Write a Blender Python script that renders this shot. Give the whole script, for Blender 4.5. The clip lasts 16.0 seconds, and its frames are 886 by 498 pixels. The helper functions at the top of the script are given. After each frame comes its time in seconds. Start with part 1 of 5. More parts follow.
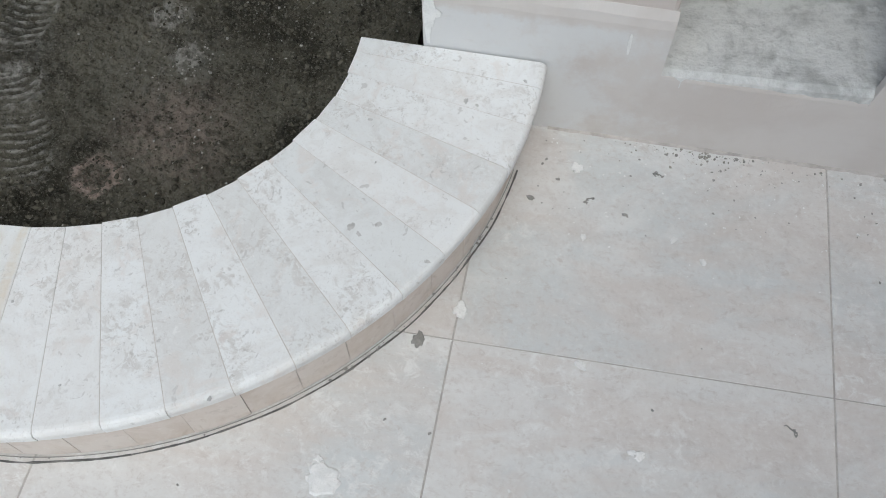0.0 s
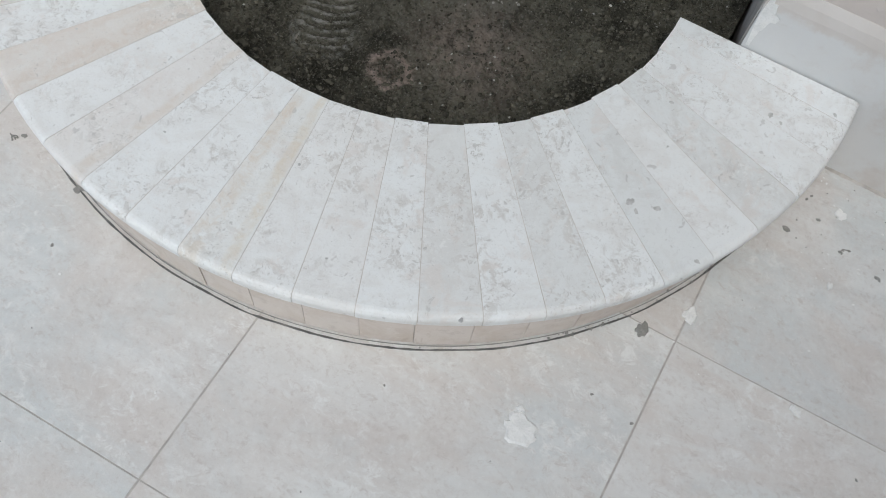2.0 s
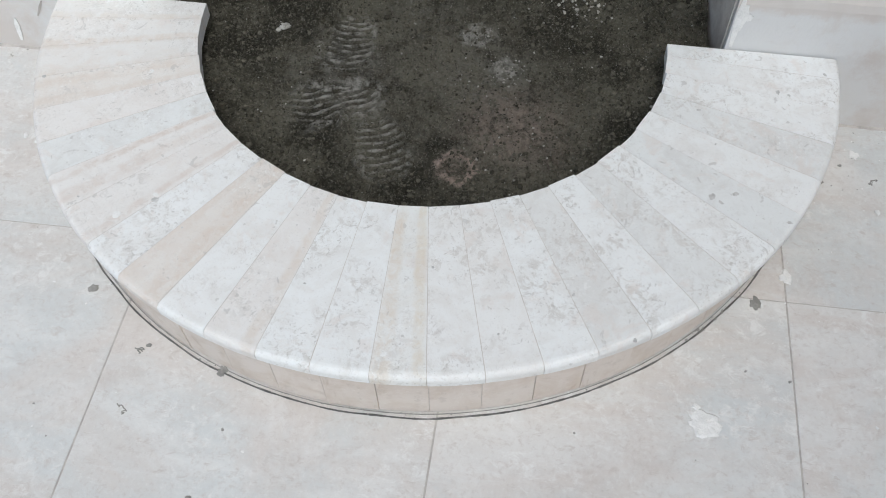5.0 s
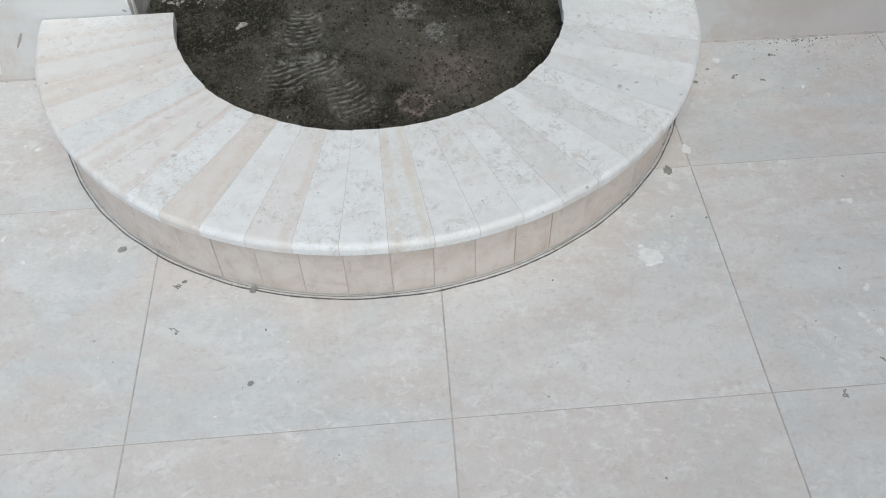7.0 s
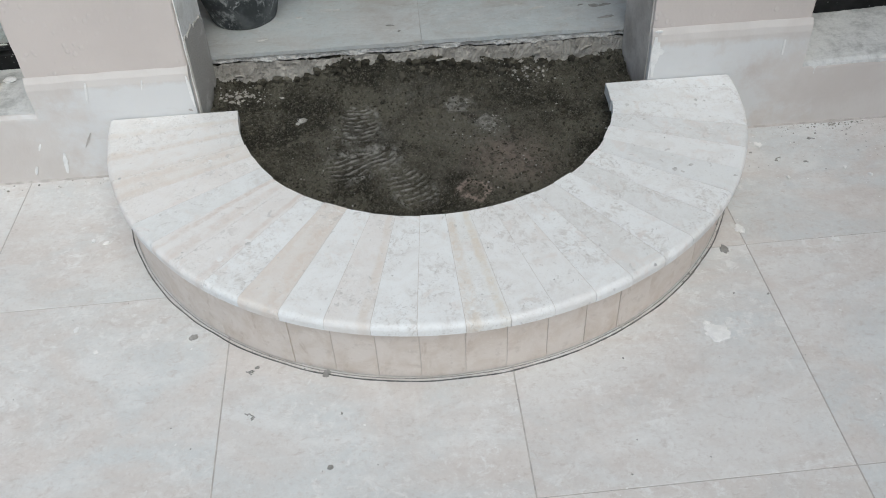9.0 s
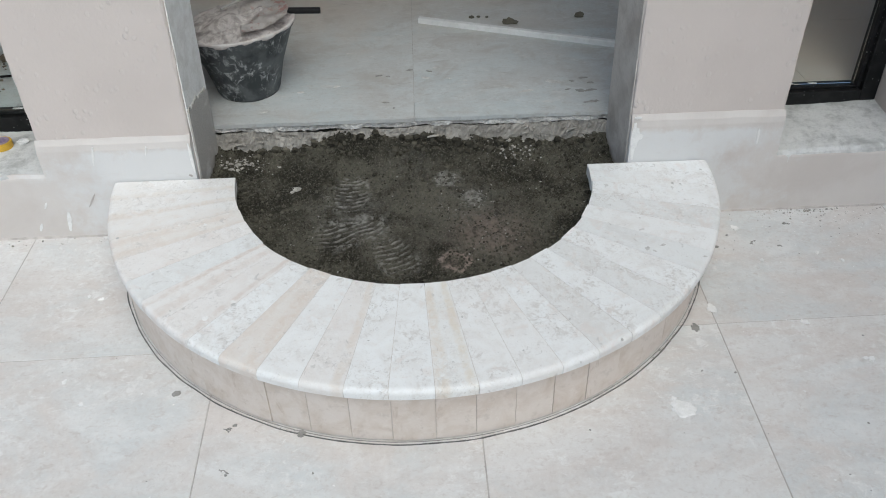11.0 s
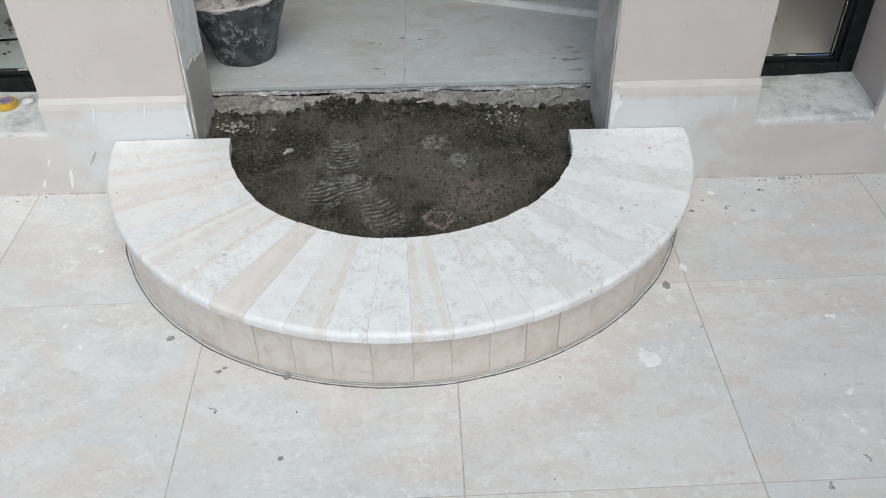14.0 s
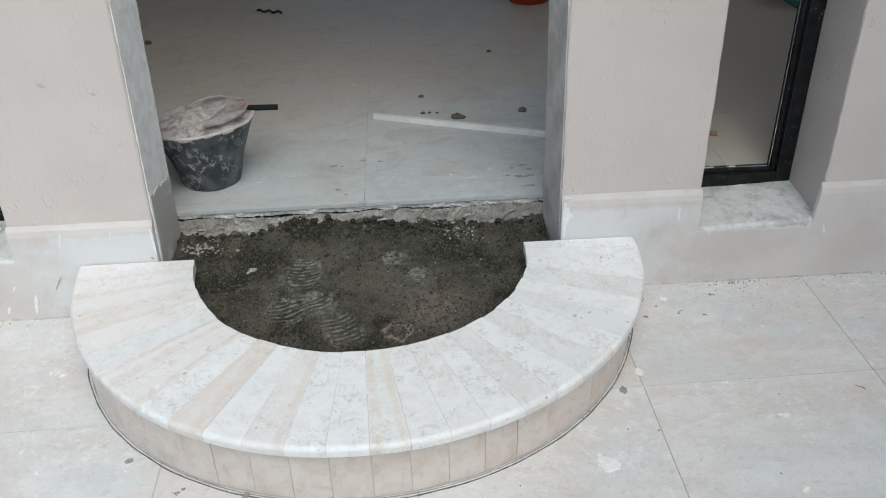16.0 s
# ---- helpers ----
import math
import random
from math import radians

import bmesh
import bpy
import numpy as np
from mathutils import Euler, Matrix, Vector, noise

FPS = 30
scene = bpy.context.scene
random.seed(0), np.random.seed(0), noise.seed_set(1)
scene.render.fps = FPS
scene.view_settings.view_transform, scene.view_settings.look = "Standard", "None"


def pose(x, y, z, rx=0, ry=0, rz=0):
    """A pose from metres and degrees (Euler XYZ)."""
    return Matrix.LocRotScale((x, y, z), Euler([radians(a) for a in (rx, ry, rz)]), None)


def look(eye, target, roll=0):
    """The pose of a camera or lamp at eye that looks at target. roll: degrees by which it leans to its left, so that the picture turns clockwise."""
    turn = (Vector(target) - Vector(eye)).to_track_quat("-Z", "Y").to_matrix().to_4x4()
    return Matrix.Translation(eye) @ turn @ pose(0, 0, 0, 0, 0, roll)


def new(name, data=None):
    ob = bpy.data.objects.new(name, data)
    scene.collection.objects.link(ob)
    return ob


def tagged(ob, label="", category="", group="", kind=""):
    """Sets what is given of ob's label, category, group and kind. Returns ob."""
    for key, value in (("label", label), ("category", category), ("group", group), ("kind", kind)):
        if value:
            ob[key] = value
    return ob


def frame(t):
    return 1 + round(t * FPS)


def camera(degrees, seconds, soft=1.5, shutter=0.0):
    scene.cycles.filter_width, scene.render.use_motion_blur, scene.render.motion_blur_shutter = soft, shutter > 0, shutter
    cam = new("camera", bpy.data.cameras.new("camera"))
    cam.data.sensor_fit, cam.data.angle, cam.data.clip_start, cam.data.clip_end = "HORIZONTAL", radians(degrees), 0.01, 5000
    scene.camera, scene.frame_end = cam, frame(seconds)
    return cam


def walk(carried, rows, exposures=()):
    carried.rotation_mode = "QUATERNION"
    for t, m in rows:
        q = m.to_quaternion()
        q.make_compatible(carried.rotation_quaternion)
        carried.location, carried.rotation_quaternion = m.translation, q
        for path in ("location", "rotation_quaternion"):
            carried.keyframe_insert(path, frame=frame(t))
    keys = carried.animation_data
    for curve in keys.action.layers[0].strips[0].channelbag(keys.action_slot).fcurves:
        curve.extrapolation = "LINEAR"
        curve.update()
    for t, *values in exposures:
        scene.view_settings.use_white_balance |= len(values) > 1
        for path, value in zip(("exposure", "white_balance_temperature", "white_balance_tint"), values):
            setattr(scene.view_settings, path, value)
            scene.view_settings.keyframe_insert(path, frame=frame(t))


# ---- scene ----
cam = camera(56.9, 16.0, soft=1.0)
PATH = [
    (0, (0.808, -0.999, 1.249), (0.631, -0.027, -0.49), 0.1),
    (0.5, (0.812, -0.972, 1.26), (0.627, 0.015, -0.47), -0.3),
    (1, (0.794, -0.988, 1.249), (0.604, 0.009, -0.474), 2.3),
    (1.5, (0.704, -1.044, 1.23), (0.434, -0.173, -0.55), 5.6),
    (2, (0.537, -1.099, 1.231), (0.223, -0.263, -0.559), 10.3),
    (2.5, (0.441, -1.162, 1.244), (0.004, -0.32, -0.516), 9.9),
    (3, (0.361, -1.133, 1.273), (-0.255, -0.259, -0.416), 5.2),
    (3.5, (0.27, -1.055, 1.294), (-0.472, -0.103, -0.3), -0.6),
    (4, (0.207, -1.062, 1.298), (-0.505, -0.008, -0.245), -4.0),
    (4.5, (0.184, -1.135, 1.27), (-0.277, -0.063, -0.355), -1.7),
    (4.7, (0.226, -1.2, 1.277), (-0.121, -0.125, -0.373), -2.3),
    (5, (0.247, -1.33, 1.286), (0.046, -0.195, -0.35), -1.6),
    (5.2, (0.211, -1.405, 1.308), (0.067, -0.196, -0.279), -2.8),
    (7.3, (0.075, -1.824, 1.325), (0.144, -0.525, -0.194), -1.0),
    (7.5, (0.043, -1.831, 1.316), (0.112, -0.525, -0.197), -0.2),
    (8, (-0.106, -1.836, 1.356), (-0.106, -0.433, -0.069), 0.4),
    (8.5, (-0.133, -1.839, 1.357), (-0.138, -0.346, 0.027), -2.6),
    (9, (-0.04, -1.841, 1.327), (0.016, -0.37, -0.027), -3.1),
    (9.2, (0.048, -1.861, 1.337), (0.12, -0.394, -0.019), -2.9),
    (11.3, (0.018, -1.912, 1.373), (0.055, -0.323, 0.158), -1.3),
    (11.5, (-0.049, -1.921, 1.373), (-0.02, -0.338, 0.151), -1.5),
    (12, (-0.122, -1.941, 1.38), (-0.097, -0.334, 0.189), -1.1),
    (12.5, (-0.123, -1.953, 1.383), (-0.095, -0.27, 0.303), -1.1),
    (13, (-0.034, -1.962, 1.389), (0.016, -0.301, 0.276), -1.6),
    (13.5, (0.083, -2.004, 1.388), (0.121, -0.346, 0.27), -1.4),
    (14, (0.085, -2.016, 1.381), (0.108, -0.461, 0.124), -1.0),
    (14.5, (0.117, -2.047, 1.375), (0.143, -0.513, 0.092), -0.9),
    (15, (0.156, -2.06, 1.386), (0.187, -0.528, 0.101), -2.9),
    (15.5, (0.149, -2.065, 1.399), (0.221, -0.423, 0.259), -2.3),
    (16, (0.136, -2.071, 1.4), (0.223, -0.354, 0.378), -1.6),
]
EXPOSURES = [(0.0, 0.08, 6230, 3), (1.5, -0.01, 6240, 3), (2.0, -0.05, 6245, 3), (2.5, -0.02, 6250, 3), (3.5, 0.06, 6300, 3), (4.5, 0.06, 6400, 4), (5.0, 0.10, 6260, 4), (7.5, 0.02, 6280, 3), (9.0, 0.02, 6300, 3), (11.5, 0.13, 6280, 3), (12.5, 0.17, 6300, 3), (16.0, 0.18, 6280, 2)]
walk(cam, [(t, look(eye, target, roll)) for t, eye, target, roll in PATH], EXPOSURES)

# ---- world, sun, exposure ----
world = bpy.data.worlds.new("sky")
scene.world = world
world.use_nodes = True
wn = world.node_tree.nodes
sky = wn.new("ShaderNodeTexSky")
sky.sky_type = "NISHITA"
sky.sun_disc = False
sky.sun_elevation, sky.sun_rotation = radians(57), radians(166)
sky.air_density, sky.dust_density, sky.ozone_density = 1.0, 3.0, 1.5
wn["Background"].inputs["Strength"].default_value = 0.10
world.node_tree.links.new(sky.outputs["Color"], wn["Background"].inputs["Color"])

sun = new("sun", bpy.data.lights.new("sun", "SUN"))
sun.data.energy, sun.data.angle, sun.data.color = 1.45, radians(60), (1.0, 0.98, 0.95)
sun.matrix_world = look((0.77, -3.06, 4.86), (0, 0, 0))


# ---- node helpers ----
class Mat:
    """A small builder for node materials."""

    def __init__(self, name, rough=0.7, metal=0.0, spec=0.4):
        self.m = bpy.data.materials.new(name)
        self.m.use_nodes = True
        self.t = self.m.node_tree
        self.b = self.t.nodes["Principled BSDF"]
        self.b.inputs["Roughness"].default_value = rough
        self.b.inputs["Metallic"].default_value = metal
        self.b.inputs["Specular IOR Level"].default_value = spec
        self.geo = self.t.nodes.new("ShaderNodeNewGeometry")
        self.info = self.t.nodes.new("ShaderNodeObjectInfo")

    def put(self, socket, value):
        if isinstance(value, bpy.types.NodeSocket):
            self.t.links.new(value, socket)
        elif isinstance(value, tuple) and socket.type == "RGBA":
            socket.default_value = (*value[:3], 1)
        else:
            socket.default_value = value

    def math(self, op, a, b=0.0, clamp=False):
        n = self.t.nodes.new("ShaderNodeMath")
        n.operation, n.use_clamp = op, clamp
        self.put(n.inputs[0], a)
        self.put(n.inputs[1], b)
        return n.outputs[0]

    def where(self, scale=(1, 1, 1), turn=0.0):
        n = self.t.nodes.new("ShaderNodeMapping")
        self.t.links.new(self.geo.outputs["Position"], n.inputs["Vector"])
        n.inputs["Scale"].default_value = scale
        n.inputs["Rotation"].default_value = (0, 0, radians(turn))
        return n.outputs[0]

    def xyz(self):
        n = self.t.nodes.new("ShaderNodeSeparateXYZ")
        self.t.links.new(self.geo.outputs["Position"], n.inputs[0])
        return n.outputs

    def noise(self, scale, detail=5, rough=0.55, vec=None, own=False, warp=0.0):
        n = self.t.nodes.new("ShaderNodeTexNoise")
        n.noise_dimensions = "4D"
        self.t.links.new(vec or self.where(), n.inputs["Vector"])
        n.inputs["Scale"].default_value = scale
        n.inputs["Detail"].default_value = detail
        n.inputs["Roughness"].default_value = rough
        n.inputs["Distortion"].default_value = warp
        if own:
            self.put(n.inputs["W"], self.math("MULTIPLY", self.info.outputs["Random"], 37.0))
        return n.outputs["Fac"]

    def cells(self, scale, feature="F1", vec=None):
        n = self.t.nodes.new("ShaderNodeTexVoronoi")
        n.feature = feature
        self.t.links.new(vec or self.where(), n.inputs["Vector"])
        n.inputs["Scale"].default_value = scale
        return n.outputs["Distance"]

    def ramp(self, fac, low, high, flip=False):
        n = self.t.nodes.new("ShaderNodeMapRange")
        n.interpolation_type = "SMOOTHSTEP"
        self.put(n.inputs["Value"], fac)
        n.inputs["From Min"].default_value, n.inputs["From Max"].default_value = low, high
        n.inputs["To Min"].default_value, n.inputs["To Max"].default_value = (1, 0) if flip else (0, 1)
        return n.outputs[0]

    def mix(self, fac, a, b):
        n = self.t.nodes.new("ShaderNodeMix")
        n.data_type = "RGBA"
        self.put(n.inputs["Factor"], fac)
        self.put(n.inputs["A"], a)
        self.put(n.inputs["B"], b)
        return n.outputs["Result"]

    def done(self, colour, bump=None, depth=0.001, strength=0.6, rough=None):
        self.put(self.b.inputs["Base Color"], colour)
        if rough is not None:
            self.put(self.b.inputs["Roughness"], rough)
        if bump is not None:
            n = self.t.nodes.new("ShaderNodeBump")
            n.inputs["Strength"].default_value, n.inputs["Distance"].default_value = strength, depth
            self.t.links.new(bump, n.inputs["Height"])
            self.t.links.new(n.outputs[0], self.b.inputs["Normal"])
        return self.m


# ---- materials ----
def paving_material(name, cool, warm, pale, dirt, dusty):
    k = Mat(name, 0.55)
    lay = k.where((0.9, 1.4, 1), 16)
    cloud = k.noise(2.2, 6, 0.62, k.where((1, 1.5, 1), 24), own=True, warp=1.0)
    streak = k.noise(9, 9, 0.72, lay, own=True, warp=0.7)
    flake = k.noise(30, 8, 0.75, k.where((0.9, 1.2, 1), 16), own=True, warp=1.0)
    fine = k.noise(110, 5, 0.72, own=True)
    c = k.mix(k.ramp(cloud, 0.38, 0.58), cool, warm)
    band = k.noise(3.4, 7, 0.66, k.where((0.55, 1.9, 1), 34), own=True, warp=1.1)
    c = k.mix(k.math("MULTIPLY", k.ramp(band, 0.50, 0.62), 0.6), c, k.mix(0.6, cool, pale))
    c = k.mix(k.math("MULTIPLY", k.ramp(band, 0.46, 0.34), 0.45), c, k.mix(0.35, warm, dirt))
    c = k.mix(k.math("MULTIPLY", k.ramp(streak, 0.46, 0.66), 0.42), c, pale)
    c = k.mix(k.math("MULTIPLY", k.ramp(k.noise(5, 8, 0.74, k.where((1, 1.4, 1), -30), own=True, warp=1.0), 0.50, 0.70), 0.30), c, dirt)
    c = k.mix(k.math("MULTIPLY", k.math("MULTIPLY", k.ramp(flake, 0.50, 0.64), k.ramp(k.noise(3.1, 4, 0.6, own=True), 0.42, 0.60)), 0.85), c, pale)
    c = k.mix(k.math("MULTIPLY", k.ramp(k.noise(40, 8, 0.78, lay, own=True, warp=1.0), 0.52, 0.66), 0.50), c, dirt)
    c = k.mix(k.math("MULTIPLY", k.ramp(fine, 0.52, 0.66), 0.28), c, dirt)
    c = k.mix(k.math("MULTIPLY", k.ramp(fine, 0.46, 0.34), 0.34), c, pale)
    c = k.mix(k.math("MULTIPLY", k.ramp(k.noise(1.7, 7, 0.7, warp=0.8), 0.46, 0.68), 0.16), c, (0.42, 0.38, 0.35))
    if dusty:
        # dust deeper indoors, coloured paler and warmer in place of bounce light
        deep = k.ramp(k.math("ADD", k.xyz()[1], k.math("MULTIPLY", k.math("SUBTRACT", k.noise(2.2, 6, 0.65, warp=0.6), 0.5), 1.6)), 0.55, 1.5)
        c = k.mix(k.math("MULTIPLY", deep, dusty), c, (0.53, 0.46, 0.395))
        c = k.mix(k.math("MULTIPLY", k.ramp(k.noise(7, 7, 0.7, warp=1.0), 0.48, 0.66), 0.42), c, (0.38, 0.34, 0.305))
        c = k.mix(k.math("MULTIPLY", k.ramp(k.noise(15, 8, 0.75, k.where((0.7, 1.6, 1)), warp=1.0), 0.55, 0.68), 0.60), c, (0.64, 0.63, 0.61))
        c = k.mix(k.math("MULTIPLY", k.ramp(k.noise(11, 8, 0.78, k.where((0.6, 2.2, 1), -8), warp=1.2), 0.56, 0.66), 0.45), c, (0.33, 0.305, 0.28))
        # sandy dust towards the east end of the room, coloured warmer to offset bluish skylight
        east = k.ramp(k.math("ADD", k.xyz()[0], k.math("MULTIPLY", k.math("SUBTRACT", k.noise(3, 6, 0.65), 0.5), 1.0)), 0.8, 1.5)
        c = k.mix(k.math("MULTIPLY", east, 0.75), c, (0.46, 0.365, 0.28))
    return k.done(c, k.math("ADD", fine, streak), 0.0015, 0.3, k.math("ADD", k.math("MULTIPLY", streak, 0.3), 0.4))


PAVING = paving_material("porcelain_paving", (0.655, 0.672, 0.672), (0.680, 0.642, 0.614), (0.82, 0.818, 0.808), (0.52, 0.468, 0.435), 0)
PAVING_IN = paving_material("dusty_indoor_tile", (0.515, 0.56, 0.57), (0.515, 0.525, 0.52), (0.61, 0.635, 0.635), (0.40, 0.385, 0.36), 0.8)


def tread_material(name, white, blotch, amount, stripes=()):
    k = Mat(name, 0.46)
    c = k.mix(k.math("MULTIPLY", k.ramp(k.noise(15, 8, 0.7, own=True, warp=1.0), 0.42, 0.64), 0.55), white, blotch)
    zone = k.ramp(k.noise(6, 4, 0.6, own=True, warp=0.5), 0.44, 0.60)
    c = k.mix(k.math("MULTIPLY", k.math("MULTIPLY", k.ramp(k.noise(38, 7, 0.72, own=True, warp=1.2), 0.49, 0.60), zone), amount * 0.8), c, (0.64, 0.62, 0.595))
    c = k.mix(k.math("MULTIPLY", k.ramp(k.noise(16, 6, 0.65, own=True, warp=0.8), 0.54, 0.66), 0.45), c, (0.76, 0.70, 0.66))
    # shell flecks, grey and white, thicker in some zones
    grit = k.noise(105, 4, 0.6, own=True, warp=1.6)
    c = k.mix(k.math("MULTIPLY", k.ramp(grit, 0.57, 0.65), k.math("ADD", k.math("MULTIPLY", zone, 0.48), 0.16)), c, (0.53, 0.515, 0.495))
    c = k.mix(k.math("MULTIPLY", k.ramp(grit, 0.42, 0.34), k.math("ADD", k.math("MULTIPLY", zone, 0.55), 0.2)), c, (0.92, 0.925, 0.92))
    c = k.mix(k.math("MULTIPLY", k.ramp(k.noise(230, 3, 0.6, own=True), 0.58, 0.70), 0.22), c, (0.50, 0.48, 0.46))
    c = k.mix(k.math("MULTIPLY", k.ramp(k.noise(34, 4, 0.55, own=True, warp=1.8), 0.635, 0.675), 0.5), c, (0.50, 0.49, 0.475))
    tone = 0.0 if stripes else k.math("MULTIPLY", k.ramp(k.info.outputs["Random"], 0.4, 1.0), 0.4)
    c = k.mix(tone, c, k.mix(0.5, c, (0.79, 0.74, 0.70)))
    if stripes:
        p = k.xyz()
        turn = k.math("MULTIPLY", k.math("ARCTAN2", p[1], p[0]), 57.2958)
        turn = k.math("ADD", turn, k.math("MULTIPLY", k.math("SUBTRACT", k.noise(9, 3), 0.5), 2.6))
        for middle, half, colour, much in stripes:
            off = k.math("ABSOLUTE", k.math("SUBTRACT", turn, middle))
            c = k.mix(k.math("MULTIPLY", k.ramp(off, half * 0.3, half, True), k.math("MULTIPLY", k.math("ADD", k.math("MULTIPLY", k.ramp(k.noise(9, 6, 0.65), 0.36, 0.58), 0.45), k.math("MULTIPLY", k.ramp(k.noise(32, 7, 0.72, warp=1.0), 0.42, 0.60), 0.6)), much)), c, colour)
    return k.done(c, k.math("ADD", k.math("MULTIPLY", grit, 0.8), k.math("MULTIPLY", k.noise(14, 3), 1.2)), 0.0016, 0.35, k.math("ADD", k.math("MULTIPLY", k.noise(30, 3), 0.3), 0.36))


TREAD = tread_material("cream_marble", (0.88, 0.893, 0.895), (0.775, 0.76, 0.74), 0.9)
TREAD_GREY = tread_material("grey_veined_marble", (0.82, 0.835, 0.835), (0.70, 0.695, 0.68), 0.95)
TREAD_TAN = tread_material("tan_marble", (0.81, 0.785, 0.755), (0.75, 0.69, 0.64), 0.7,
                           ((-115.2, 2.2, (0.70, 0.605, 0.53), 0.65), (-117.4, 1.6, (0.75, 0.675, 0.61), 0.4), (-119.9, 1.6, (0.72, 0.635, 0.565), 0.5), (-154.6, 1.1, (0.70, 0.62, 0.55), 0.5), (-158.6, 1.6, (0.72, 0.64, 0.57), 0.5)))
TREAD_PINK = tread_material("pink_veined_marble", (0.84, 0.825, 0.81), (0.77, 0.73, 0.70), 0.8,
                            ((-128.4, 1.0, (0.68, 0.60, 0.55), 0.6), (-136.0, 1.8, (0.70, 0.62, 0.57), 0.6), (-139.5, 0.9, (0.66, 0.58, 0.52), 0.7), (-146.0, 1.2, (0.70, 0.62, 0.56), 0.6), (-101.4, 1.2, (0.72, 0.64, 0.56), 0.5)))
TREAD_YELLOW = tread_material("yellow_streaked_marble", (0.85, 0.855, 0.845), (0.78, 0.76, 0.72), 0.5,
                              ((-86.6, 1.6, (0.71, 0.62, 0.52), 0.7), (-82.4, 1.2, (0.74, 0.66, 0.54), 0.6)))
TREAD_WARM = tread_material("warm_banded_marble", (0.81, 0.80, 0.785), (0.76, 0.725, 0.69), 0.6,
                            ((-167.4, 1.5, (0.70, 0.62, 0.54), 0.6), (-174.2, 1.3, (0.70, 0.63, 0.55), 0.5), (-160.9, 1.3, (0.70, 0.63, 0.56), 0.5)))

k = Mat("pinkish_riser_tile", 0.5)
c = k.mix(k.ramp(k.noise(14, 6, 0.65, own=True, warp=0.6), 0.4, 0.66), (0.72, 0.655, 0.605), (0.63, 0.55, 0.485))
c = k.mix(k.math("MULTIPLY", k.ramp(k.noise(45, 5, 0.7, own=True), 0.54, 0.68), 0.4), c, (0.50, 0.44, 0.39))
c = k.mix(k.math("MULTIPLY", k.ramp(k.noise(22, 6, 0.7, k.where((1, 1, 0.5)), own=True, warp=1.0), 0.58, 0.68), 0.5), c, (0.47, 0.385, 0.31))
c = k.mix(k.math("MULTIPLY", k.ramp(k.noise(130, 4, 0.7, own=True), 0.55, 0.68), 0.3), c, (0.82, 0.78, 0.74))
RISER = k.done(c, k.noise(80, 4), 0.001, 0.3)


def plain(name, a, b, scale=25, rough=0.85, bump=0.002, strength=0.6, spec=0.3, metal=0.0, low=0.38, high=0.64):
    k = Mat(name, rough, metal, spec)
    n = k.noise(scale, 7, 0.65, warp=0.4)
    g = k.noise(scale * 7, 4, 0.6)
    c = k.mix(k.ramp(n, low, high), a, b)
    c = k.mix(k.math("MULTIPLY", k.ramp(g, 0.5, 0.72), 0.3), c, tuple(v * 0.72 for v in b))
    return k.done(c, k.math("ADD", n, k.math("MULTIPLY", g, 0.6)), bump, strength)


GROUT = plain("grey_grout", (0.56, 0.53, 0.50), (0.42, 0.395, 0.375), 40)
DUST_JOINT = plain("dust_filled_joint", (0.46, 0.44, 0.415), (0.30, 0.285, 0.265), 30)
FILLET = plain("fillet_mortar", (0.60, 0.56, 0.53), (0.42, 0.39, 0.365), 22)
STEP_JOINT = plain("beige_joint_mortar", (0.70, 0.665, 0.63), (0.56, 0.525, 0.49), 40)
CONCRETE = plain("mortar_bed_concrete", (0.49, 0.465, 0.425), (0.35, 0.33, 0.30), 22, bump=0.006, strength=0.9)
ADHESIVE = plain("pale_tile_adhesive", (0.67, 0.665, 0.65), (0.48, 0.47, 0.45), 30, bump=0.004, strength=0.8)
SMEARED = plain("smeared_cement_and_plaster", (0.47, 0.455, 0.43), (0.68, 0.67, 0.65), 18, bump=0.006, strength=0.9, low=0.5, high=0.72)
CEMENT = plain("raw_grey_cement", (0.36, 0.355, 0.335), (0.24, 0.235, 0.22), 14, bump=0.003)
REVEAL_L = plain("white_primed_plaster", (0.88, 0.885, 0.875), (0.76, 0.755, 0.735), 24, bump=0.003)
REVEAL_R = plain("grey_skim_plaster", (0.66, 0.63, 0.595), (0.49, 0.455, 0.425), 9, bump=0.005)
SILL = plain("dusty_white_sill_plaster", (0.74, 0.745, 0.735), (0.46, 0.465, 0.455), 14, bump=0.005, strength=0.9, low=0.44, high=0.68)
INDOOR = plain("indoor_plaster", (0.74, 0.68, 0.595), (0.67, 0.605, 0.52), 3)
LIME = plain("dirty_lime_chip", (0.52, 0.505, 0.47), (0.26, 0.25, 0.22), 60, bump=0.003)
PIT = plain("grey_marble_pit", (0.50, 0.495, 0.485), (0.66, 0.655, 0.645), 90, bump=0.003)
SPLASH = plain("white_plaster_splash", (0.90, 0.895, 0.885), (0.80, 0.80, 0.79), 50, bump=0.003)
PALE_STAIN = plain("dried_cement_wash", (0.42, 0.39, 0.365), (0.52, 0.49, 0.465), 30)
DARK_MORTAR = plain("dark_mortar_smear", (0.27, 0.265, 0.25), (0.38, 0.37, 0.355), 60, bump=0.003)
LINE = plain("dark_cement_line", (0.10, 0.10, 0.098), (0.22, 0.215, 0.205), 30, bump=0.001)
k = Mat("damp_soil_clod", 0.95, spec=0.15)
c = k.mix(k.math("POWER", k.geo.outputs["Random Per Island"], 1.4), (0.040, 0.037, 0.029), (0.145, 0.135, 0.107))
